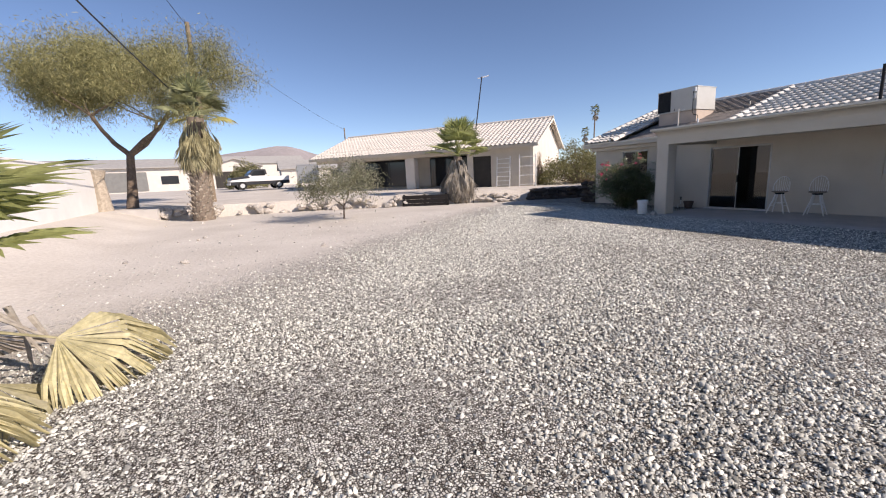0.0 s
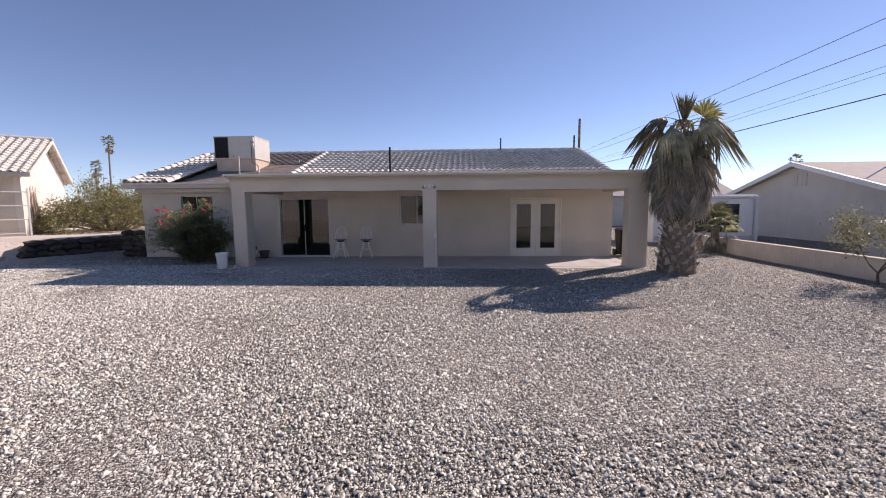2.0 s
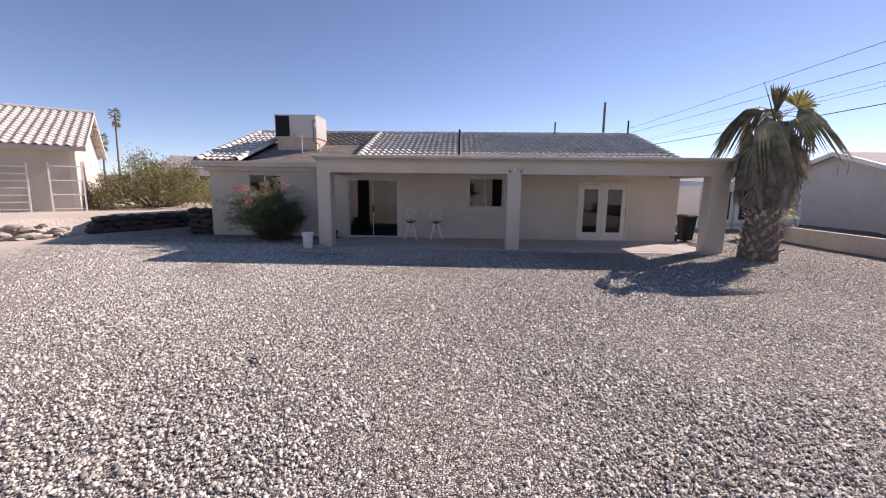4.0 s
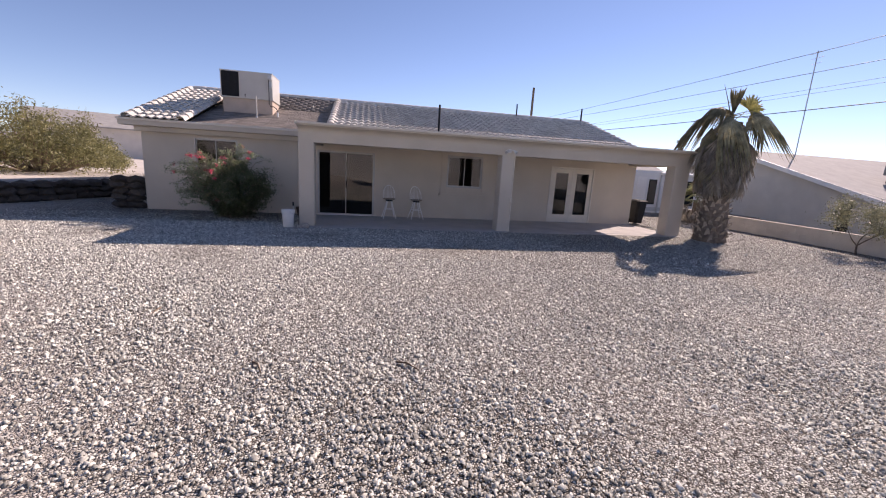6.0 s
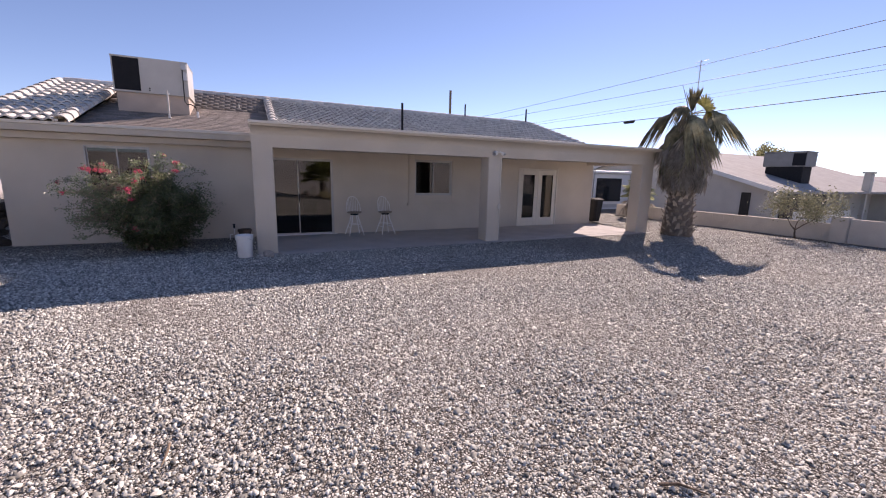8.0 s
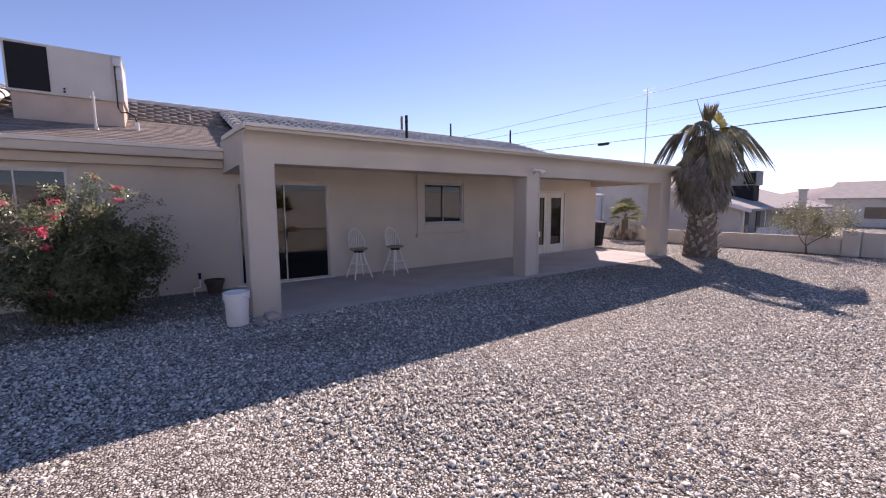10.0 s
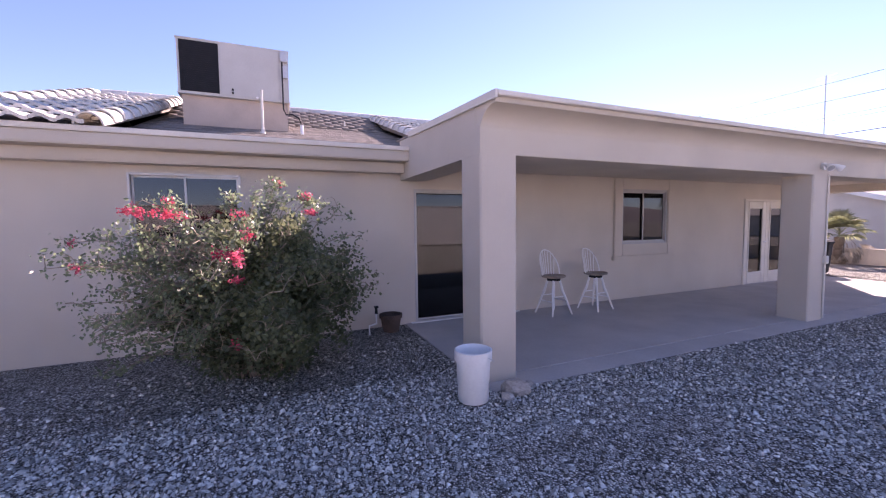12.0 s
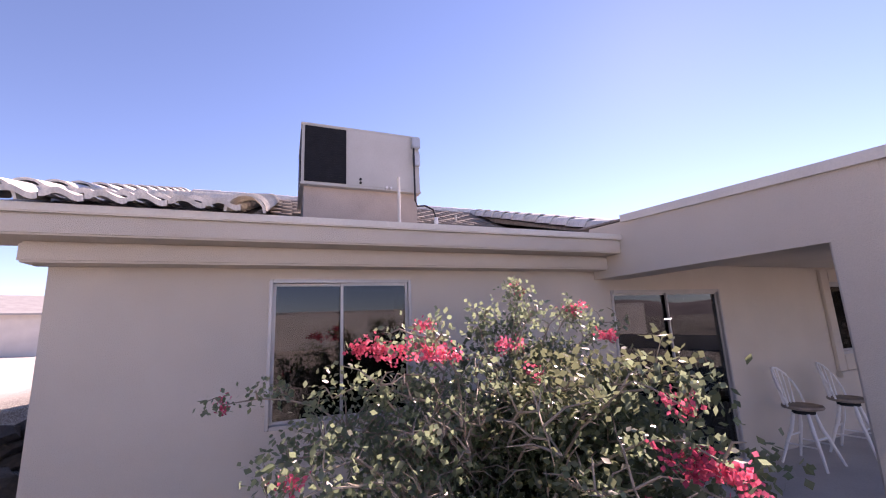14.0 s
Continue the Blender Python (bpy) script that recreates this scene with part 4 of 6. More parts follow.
def tree(name, label, category, at, trunk_h, trunk_r, reach, rise, levels, leaves, length, width, material, spread, seed, stems=1, flat=0.55, bark=None, hang=0.3, squash=(1, 1)):
    """Tapered trunk, forking limbs and a loose crown of single leaves."""
    r = random.Random(seed)
    t = thing(name, label, category, at)
    tips = []
    wood = Shape()

    def grow(p, d, l, rad, lev):
        pts, rads = [p], [rad]
        for i in range(3):
            d = (d + Vector((r.uniform(-0.3, 0.3), r.uniform(-0.3, 0.3), r.uniform(-0.12, 0.22)))).normalized()
            p = p + Vector((d.x * squash[0], d.y * squash[1], d.z)) * (l / 3)
            pts.append(p)
            rads.append(rad * (1 - 0.16 * (i + 1)))
            if lev >= levels - 1:
                tips.append(tuple(p))
        wood.tube(pts, rads, 7 if lev < 2 else 4, False)
        if lev < levels:
            for _ in range(3 if lev < 2 else 2 + (r.random() < 0.5)):
                q = (d * 0.55 + Vector((r.uniform(-1, 1), r.uniform(-1, 1), r.uniform(-flat * 0.5, flat)))).normalized()
                grow(p, q, l * r.uniform(0.62, 0.85), rads[-1] * 0.68, lev + 1)
    for k in range(stems):
        a = 6.28 * k / max(1, stems) + r.random()
        lean = Vector((0.35 * math.cos(a), 0.35 * math.sin(a), 1)) if stems > 1 else Vector((0.1, 0.05, 1))
        pts = [Vector((0.1 * math.cos(a), 0.1 * math.sin(a), -0.1))] if stems > 1 else [Vector((0, 0, -0.1))]
        for i in range(3):
            pts.append(pts[-1] + lean.normalized() * (trunk_h / 3) + Vector((r.uniform(-0.1, 0.1), r.uniform(-0.1, 0.1), 0)) * trunk_h * 0.3)
        wood.tube(pts, [trunk_r * 1.25, trunk_r, trunk_r * 0.85, trunk_r * 0.75], 9, False)
        for j in range(3):
            b = a + 2.1 * j + r.random()
            grow(pts[-1], Vector((math.cos(b), math.sin(b), rise)).normalized(), reach * r.uniform(0.8, 1.1), trunk_r * 0.6, 1)
    part("trunk", wood, bark or BARK, t, "rough trunk and forking limbs", True)
    foliage("crown", tips, spread, leaves, length, width, material, t, seed=seed, hang=hang)
    return t


tree("mesquite_tree", "large spreading mesquite with feathery olive crown", "tree", (-4.6, 26.6, 0.6), 2.9, 0.24, 2.75, 0.82, 4, 150000, 0.22, 0.012, LEAF_TREE, 0.52, 11, hang=0.9, flat=0.6, squash=(1.25, 0.9))
tree("sapling", "thin young tree with sparse grey-green foliage", "tree", (4.09, 16.54, 0), 0.6, 0.035, 0.95, 0.95, 3, 9000, 0.12, 0.014, LEAF_GREY, 0.26, 12, flat=0.9, hang=0)
tree("sapling", "small bushy sapling with sparse olive leaves", "tree", (9.45, -6.98, 0), 0.35, 0.03, 0.6, 1.0, 3, 4200, 0.075, 0.016, LEAF_GREY, 0.12, 13, flat=0.8, hang=0)


def mound(label, at, rx, ry, h, leaves, length, width, material, seed):
    """A dense low shrub: many stems and a lumpy dome of leaves with gaps."""
    r = random.Random(seed)
    t = thing("shrub", label, "shrub", at)
    stems, tips = Shape(), []
    while len(tips) < 420:
        a, rho = r.uniform(0, 6.28), math.sqrt(r.random())
        top = h * math.sqrt(max(0, 1 - rho * rho)) * (0.82 + 0.35 * noise.noise((3 * rho * math.cos(a), 3 * rho * math.sin(a), seed)))
        p = Vector((rx * rho * math.cos(a), ry * rho * math.sin(a), top * r.uniform(0.25, 1.05) + 0.1))
        tips.append(tuple(p))
        if len(tips) % 6 == 0:
            q = Vector((p.x * 0.15, p.y * 0.15, -0.05))
            stems.tube([q, (q + p) / 2 + Vector((0, 0, 0.15)), p], [0.04, 0.022, 0.006], 5, False)
    tagged(part("stem_tangle", stems, TWIG, t, "thin forking stems"), kind="stuff")
    foliage("crown", tips, 0.17, leaves, length, width, material, t, seed=seed, hang=0.1)


mound("broad yellow-green desert shrub on the bank", (20.6, 19.3, 0.6), 2.9, 2.4, 2.75, 24000, 0.14, 0.020, LEAF_TREE, 14)
mound("dusty green shrub beyond the terrace", (27.5, 21.5, 0.6), 1.8, 1.8, 1.6, 12000, 0.13, 0.03, LEAF_TREE, 15)
mound("brownish shrub by the street", (2.0, 50.5, 1.1), 2.0, 1.6, 3.0, 9000, 0.22, 0.05, LEAF_TREE, 16)
mound("olive shrub behind the pale roof", (24.2, -36, -0.5), 2.0, 2.0, 6.4, 12000, 0.28, 0.06, LEAF_TREE, 17)


def bougainvillea():
    """Sprawling shrub against the wall: arching canes, tufts of small leaves, sprays of red bracts."""
    r = random.Random(21)
    b = thing("bougainvillea", "sprawling bougainvillea with red bracts against the wall", "shrub", (13.38, 10.36, 0), by_house=True)
    canes = Shape()
    sparse, dense = [], []

    def twig(q, lo, hi, tufts):
        w = Vector((r.uniform(-1, 1), r.uniform(-1, 1), r.uniform(-0.3, 1))).normalized() * r.uniform(lo, hi)
        e = q + w
        e.x, e.z = min(e.x, 1.35), max(0.06, e.z)
        canes.tube([q, (q + e) / 2 + Vector((0, 0, 0.025)), e], [0.005, 0.0035, 0.0018], 4, False)
        if noise.noise(e * 2.6) > (-0.02 if tufts is sparse else -0.22):
            tufts.append(tuple(e))
        if r.random() < 0.5:
            tufts.append(tuple((q + e) / 2))

    for i in range(125):
        a, rho = r.uniform(0, 6.283), r.random() ** 0.6
        side = math.sin(a)
        wide = 1.12 if side > 0 else 1.2
        u = r.uniform(0.45, 1.0)
        top = 1.72 * math.sqrt(max(0.02, 1 - 0.66 * rho ** 2.2))
        tip = Vector((rho * (1.2 if math.cos(a) < 0 else 0.98) * math.cos(a) - 0.08, rho * wide * side, max(0.22, top * u)))
        if i % 8 == 0:
            tip = Vector((tip.x * 1.05, tip.y * 1.14, tip.z * 1.04))
        base = Vector((r.uniform(0.05, 0.45), r.uniform(-0.5, 0.25), 0))
        mid = base * 0.55 + tip * 0.45
        mid.z = tip.z * 0.95 + 0.25 * rho
        pts, k = [], 12
        for j in range(k + 1):
            t = j / k
            w = 0.045 * min(1, 3 * t)
            p = base * (1 - t) ** 2 + mid * 2 * t * (1 - t) + tip * t * t + Vector((r.uniform(-w, w), r.uniform(-w, w), r.uniform(-w, w)))
            p.x, p.z = min(p.x, 1.33), max(0, p.z)
            pts.append(p)
        canes.tube(pts, [0.012 * (1 - 0.075 * j) + 0.002 for j in range(k + 1)], 5, False)
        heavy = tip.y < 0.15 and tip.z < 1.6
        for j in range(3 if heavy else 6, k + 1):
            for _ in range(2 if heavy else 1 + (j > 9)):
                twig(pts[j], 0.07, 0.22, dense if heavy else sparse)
    # low leafy shoots round the foot
    for _ in range(330):
        a, h = r.uniform(0, 6.283), r.uniform(0.03, 0.85)
        k = (0.36 + 0.66 * h) * math.sqrt(r.random())
        q = Vector((0.22 - 0.17 * h + k * math.cos(a), -0.16 + 1.12 * k * math.sin(a), h))
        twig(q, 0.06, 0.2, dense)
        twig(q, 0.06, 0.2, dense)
    # long thin canes that arch out to both sides
    for y, z, x in ((1.22, 1.22, -0.1), (1.26, 0.92, -0.25), (1.05, 0.55, -0.3), (0.95, 1.48, -0.1), (0.95, 0.42, -0.5), (-1.38, 0.96, 0.25), (-1.25, 1.2, 0.3), (-1.2, 1.42, 0.15), (-1.05, 1.62, 0.25), (-1.3, 0.8, 0.1), (-0.9, 1.72, 0.0), (-0.72, 1.78, 0.15), (0.1, 1.80, 0.0), (-0.15, 1.80, -0.2), (0.62, 1.72, -0.4), (-0.4, 1.82, 0.3), (1.2, 0.72, -0.1), (0.02, 1.36, -1.27), (-0.09, 1.48, -1.08), (0.2, 1.2, -1.05), (1.16, 1.27, -0.74), (1.44, 1.40, 0.39), (1.12, 1.24, -0.46), (-0.37, 1.96, 0.27), (-0.61, 1.82, 0.04)):
        tip = Vector((x, y, z))
        pts = []
        for j in range(11):
            t = j / 10
            p = Vector((0.1, 0.1 * y, 0.1)) * (1 - t) ** 2 + Vector((x * 0.5, y * 0.45, z * 1.02 + 0.1)) * 2 * t * (1 - t) + tip * t * t
            pts.append(p + Vector((r.uniform(-1, 1), r.uniform(-1, 1), r.uniform(-1, 1))) * 0.025)
        canes.tube(pts, [0.010 * (1 - 0.085 * j) + 0.0015 for j in range(11)], 5, False)
        for j in range(6, 11):
            twig(pts[j], 0.05, 0.13, sparse)
            sparse.append(tuple(pts[j]))
    tagged(part("cane_tangle", canes, CANE, b, "tangled woody canes", True), kind="stuff")
    # sparse tufts take the sunlit tone, dense low ones the shaded tone
    foliage("leaves", sparse, 0.036, 15 * len(sparse), 0.033, 0.0130, LEAF_LIT, b, "small green leaves", 5, 0.2)
    foliage("leaves", dense, 0.055, 20 * len(dense), 0.044, 0.0175, LEAF_SHADED, b, "small green leaves", 6, 0.2)
    # sprays of bracts: place, length along the wall, number
    sprays = ((-0.29, 0.80, 1.68, 0.10, 10), (-0.33, 0.64, 1.66, 0.10, 10), (-0.35, 0.46, 1.64, 0.09, 10), (-0.30, 0.55, 1.76, 0.05, 5), (-0.13, 0.02, 1.63, 0.06, 6), (-0.30, -0.05, 1.50, 0.05, 4),
              (-1.20, 0.02, 1.35, 0.06, 9), (-1.27, -0.05, 1.31, 0.04, 5), (-1.08, -0.09, 1.47, 0.05, 4), (0.04, -0.61, 1.83, 0.05, 5), (-0.20, -0.64, 1.67, 0.06, 6), (0.27, -0.37, 1.98, 0.04, 3),
              (-0.46, 1.12, 1.24, 0.04, 4), (0.39, 1.44, 1.40, 0.03, 2), (-0.68, 0.04, 0.58, 0.04, 3), (-0.95, -0.02, 1.12, 0.03, 3))
    for i, (x, y, z, w, k) in enumerate(sprays):
        cl = [(x + r.gauss(0, 0.03), y + r.uniform(-w, w), z + r.gauss(0, 0.013)) for _ in range(k)]
        foliage("bract_spray", cl, 0.017, 17 * k, 0.021, 0.0105, BRACT, b, "spray of red bracts", 40 + i, -0.3)


bougainvillea()


def stick(a, b, material, label):
    """A fallen bit of twig, slightly bent, lying on the stones."""
    a, b = Vector(a), Vector(b)
    t = thing("twig", label, "twig", ((a.x + b.x) / 2, (a.y + b.y) / 2, 0.008))
    d = (b - a) / 2
    part("stem", Shape().tube([Vector((-d.x, -d.y, 0.004)), Vector((-d.x * 0.2 - d.y * 0.12, -d.y * 0.2 + d.x * 0.12, 0.022)), Vector((d.x, d.y, 0.006))], [0.010, 0.008, 0.004], 6), material, t, smooth=True)


stick((5.98, 9.09), (5.76, 9.10), TWIG, "short pale dry twig on gravel")
stick((4.58, 7.81), (4.38, 7.70), BARK, "short dark twig on gravel")
stick((4.45, 6.58), (4.28, 6.40), BARK, "short dark twig on gravel")


# ---- neighbouring houses ----
def wavy(s, x0, x1, y0, z0, y1, z1, pitch=0.30, course=0.38, wave=0.035, lip=0.03):
    """Rows of curved tile on a slope from the eave (y0, z0) to the ridge (y1, z1)."""
    n = max(2, round(math.hypot(y1 - y0, z1 - z0) / course))
    k = round((x1 - x0) / (pitch / 6))
    for j in range(n):
        a, b = j / n, (j + 1) / n
        o = len(s.v)
        for i in range(k + 1):
            x = x0 + (x1 - x0) * i / k
            w = wave * (1 - math.cos(2 * math.pi * (x - x0) / pitch))
            s.v.append((x, y0 + (y1 - y0) * a, z0 + (z1 - z0) * a + w))
            s.v.append((x, y0 + (y1 - y0) * a, z0 + (z1 - z0) * a + w + lip))
            s.v.append((x, y0 + (y1 - y0) * b, z0 + (z1 - z0) * b + w))
        for i in range(k):
            p, q = o + 3 * i, o + 3 * i + 3
            s.f += [(p, q, q + 1, p + 1), (p + 1, q + 1, q + 2, p + 2)]
    return s


def left_house():
    h = thing("house", "pale stucco house with cream tile roof and deep porch", "house", (16.97, 19.85, 0.6), -53)
    L, D, E, R = 17.4, 9.6, 2.72, 4.6
    s = Shape()
    s.prism([(0, -0.1), (D, -0.1), (D, E), (D / 2, R - 0.1), (0, E)], 0, 0.2)
    s.v = [(-y, x, z) for x, y, z in s.v]
    # sunlight put into the gable's colour: paler stucco than the other walls
    part("wall", s, STUCCO_PALE, h, "gable wall in paler stucco to look sunlit")
    part("wall", pierced(Shape(), 0, 0.2, (-4.2, -0.2), (-0.1, E), [(-4.0, -2.75, 0.0, 2.05)]), STUCCO, h, m=Matrix.Rotation(radians(90), 4, "Z") @ Matrix.Diagonal((1, -1, 1, 1)))
    part("wall", Shape().box(-4.4, -4.2, 0.0, 3.0, -0.1, E), STUCCO, h)
    part("wall", Shape().box(-L, -4.4, 2.8, 3.0, -0.1, E), STUCCO, h)
    part("wall", Shape().box(-L, 0, D - 0.2, D, -0.1, E), STUCCO, h)
    part("wall", Shape().box(-L - 0.2, -L, 2.8, D, -0.1, E), STUCCO, h)
    part("porch_slab", Shape().box(-L, -4.2, -0.4, 2.8, -0.08, 0.05, 0.02), CONCRETE, h)
    part("porch_beam", Shape().box(-L, -4.4, 0.0, 0.35, 2.25, E - 0.02, 0.02), STUCCO, h)
    for x in (-9.2, -14.9):
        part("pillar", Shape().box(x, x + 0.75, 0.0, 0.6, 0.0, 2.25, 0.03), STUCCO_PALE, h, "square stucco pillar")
    # flat dark sheet paints the shade inside the doorway
    part("door_leaf", Shape().box(-4.0, -2.75, 0.12, 0.16, 0.0, 2.05), DARK_SOIL_SHADE, h, "dark sheet for the shaded doorway")
    # dark windows enlarged over most of the back wall to deepen the porch shade
    for a, b in ((-8.6, -4.6), (-14.6, -9.9)):
        w = part("window", Shape().box(a, b, 2.76, 2.80, 0.06, 2.3, 0.01), RUBBER, h)
        part("pane", Shape().box(a + 0.06, (a + b) / 2 - 0.03, 2.745, 2.758, 0.12, 2.24), DARKPANE, w)
        part("pane", Shape().box((a + b) / 2 + 0.03, b - 0.06, 2.745, 2.758, 0.12, 2.24), DARKPANE, w)
    s = wavy(Shape(), -L - 0.3, 0.40, -0.55, E - 0.12, D / 2, R)
    wavy(s, -L - 0.3, 0.40, D + 0.5, E - 0.12, D / 2, R)
    rf = tagged(part("roof", s, TILE_PALE, h, "rows of pale curved tile"), kind="stuff")
    part("ridge", Shape().tube([(-L - 0.3, D / 2, R + 0.03), (0.42, D / 2, R + 0.03)], 0.11, 10), TILE_PALE, rf)
    for y0, y1 in ((-0.5, D / 2), (D + 0.5, D / 2)):
        z0, z1 = E - 0.12, R
        part("barge_board", Shape().add([(x, y, z) for x in (0.36, 0.41) for y, z in ((y0, z0 - 0.14), (y1, z1 - 0.14), (y1, z1 + 0.02), (y0, z0 + 0.02))], [(0, 1, 2, 3), (7, 6, 5, 4), (0, 4, 5, 1), (1, 5, 6, 2), (2, 6, 7, 3), (3, 7, 4, 0)]), CREAM, rf)
    part("fascia", Shape().box(-L - 0.3, 0.38, -0.52, -0.47, E - 0.28, E - 0.1, 0.005), STUCCO, rf)
    part("soffit", Shape().box(-L - 0.3, 0.36, -0.47, 0.0, E - 0.22, E - 0.17), STUCCO, rf)
    part("porch_ceiling", Shape().box(-L, -4.4, 0.36, 2.8, 2.45, 2.5), STUCCO, h)
    # dry vine and pipes on the gable wall
    v = Shape()
    r = random.Random(5)
    for i in range(26):
        y = 1.1 + 0.05 * i + r.uniform(-0.1, 0.1)
        v.tube([(0.03, y, -0.05), (0.06, y + r.uniform(-0.2, 0.2), 0.8), (0.05, y + r.uniform(-0.3, 0.3), r.uniform(1.2, 2.2))], [0.02, 0.014, 0.006], 4, False)
    tagged(part("dry_vine", v, TWIG, h, "bare dry vine stems"), kind="stuff")
    m = thing("antenna", "thin roof mast with a small aerial", "antenna", (16.85, 26.2, 4.5))
    part("mast", Shape().tube([(-0.07, 0, -0.4), (0.72, 0.0, 4.0)], 0.04, 6), RUBBER, m)
    part("aerial", Shape().tube([(0.47, 0.2, 3.95), (1.2, -0.25, 4.1)], 0.035, 5).tube([(0.62, -0.2, 4.05), (0.85, 0.25, 4.05)], 0.02, 5), WHITE, m)


DARKPANE = mat("dark_window_pane", (0.03, 0.032, 0.036), 0.08, spec=0.6, var=0.05, bump=0)
left_house()


def rack(at, rz, tilt, w=0.85, hgt=1.95, rungs=7):
    t = thing("ladder_rack", "white metal ladder rack leaning at the house wall", "ladder", at, rz, "white racks")
    a = Matrix.Rotation(radians(tilt), 4, "X")
    for x in (0, w):
        part("rail", Shape().box(x - 0.03, x + 0.03, -0.025, 0.025, 0, hgt, 0.005), WHITE, t, m=a)
    for i in range(rungs):
        z = 0.15 + (hgt - 0.3) * i / (rungs - 1)
        part("rung", Shape().box(0.03, w - 0.03, -0.02, 0.02, z - 0.02, z + 0.02, 0.004), WHITE, t, m=a)


rack((15.30, 21.45, 0.6), -53, -7)
rack((16.22, 20.28, 0.6), -44, -5, 1.0, 2.0, 4)


def right_house():
    h = thing("house", "grey stucco house with low pale gable roof", "house", (21.2, -15, -0.85))
    W, L, E, R = 7.4, 17.0, 2.35, 4.62
    wall = Shape().prism([(-W, -0.2), (W, -0.2), (W, E), (0, R - 0.12), (-W, E)], 0, -0.2)
    part("wall", wall, STUCCO_GREY, h, "grey gable wall")
    part("wall", Shape().box(-W + 1.6, -W + 1.8, -L, -0.2, -0.2, E), STUCCO_GREY, h)
    part("wall", Shape().box(W - 0.2, W, -L, -0.2, -0.2, E), STUCCO_GREY, h)
    part("wall", Shape().prism([(-W, -0.2), (W, -0.2), (W, E), (0, R - 0.12), (-W, E)], -L, -L + 0.2), STUCCO_GREY, h)
    for sx in (-1, 1):
        o = [(sx * (W + 0.6), E - 0.2), (0, R), (0, R - 0.12), (sx * (W + 0.6), E - 0.32)]
        rf = part("roof", Shape().prism(o, 0.45, -L - 0.45), ROOFPALE, h, "low pale roof")
    for sx in (-1, 1):
        part("barge_board", Shape().prism([(sx * (W + 0.62), E - 0.19), (0, R + 0.02), (0, R - 0.2), (sx * (W + 0.62), E - 0.40)], 0.452, 0.50), WHITE, rf)
    part("door", Shape().box(-6.4, -5.95, 0.002, 0.05, 0.2, 2.03, 0.01), DARK_SOIL_SHADE, h, "narrow dark door")
    for x in (-0.42, 0.10):
        part("gable_vent", Shape().box(x, x + 0.3, 0.002, 0.04, 3.45, 4.05, 0.01), ACPAINT, h)
    for y in (-0.3, -3.6, -7.0, -10.5):
        part("porch_post", Shape().box(-W - 0.1, -W + 0.1, y - 0.1, y + 0.1, -0.1, E - 0.18, 0.01), CREAM, h)
    for a, b in ((-3.2, -1.0), (-6.6, -4.4), (-10, -8)):
        part("window", Shape().box(-W + 1.55, -W + 1.598, a, b, 0.5, 2.0, 0.01), DARKPANE, h)
    for i in range(34):
        part("picket", Shape().box(-W - 0.6, -W - 0.55, -7.2 + i * 0.19, -7.08 + i * 0.19, -0.1, 1.15, 0.004), WHITE if i % 5 else CREAM, h)
    a = thing("rooftop_cooler", "grey box cooler on the pale roof", "air conditioner", (15.4, -19.6, 2.1))
    body = part("cabinet", Shape().box(-1.02, 1.02, -0.6, 0.6, 0.52, 1.30, 0.03), COOLER, a)
    part("grille", Shape().box(-1.0, -0.42, 0.601, 0.62, 0.58, 1.24), BLACK, body, "dark louvred side")
    part("lid", Shape().box(-1.06, 1.06, -0.64, 0.64, 1.301, 1.35, 0.02), COOLER, body)
    # duct widened and blackened to stand for the shadow below the cooler
    part("plenum", Shape().box(-0.9, 0.9, -0.5, 0.5, -0.7, 0.519, 0.02), RUBBER, a, "dark duct block standing for the shadow under the cooler")
    part("chimney", Shape().box(-8.05, -7.7, -9.2, -8.85, E - 0.3, 3.2, 0.02).box(-8.12, -7.63, -9.27, -8.78, 3.201, 3.3, 0.02), STUCCO_GREY, h, "short stucco flue with a cap")
    m = thing("antenna", "tall thin antenna mast above a roof", "antenna", (21.2, -19.5, 3.4))
    part("mast", Shape().tube([(0, 0, -0.3), (0.05, 0, 6.3)], 0.03, 6), STEEL, m)
    for z, l in ((6.2, 0.5), (5.6, 0.35), (5.9, 0.42)):
        part("element", Shape().tube([(-l, 0.1, z), (l, -0.1, z)], 0.012, 5), STEEL, m)


COOLER = mat("dull_grey_cooler_paint", (0.26, 0.26, 0.25), 0.6, spec=0.3, var=0.1, scale=3, fine=50, bump=0.05)
ROOFPALE = mat("pale_roof", (0.37, 0.355, 0.335), 0.9, var=0.1, scale=2, fine=40, bump=0.2)
right_house()


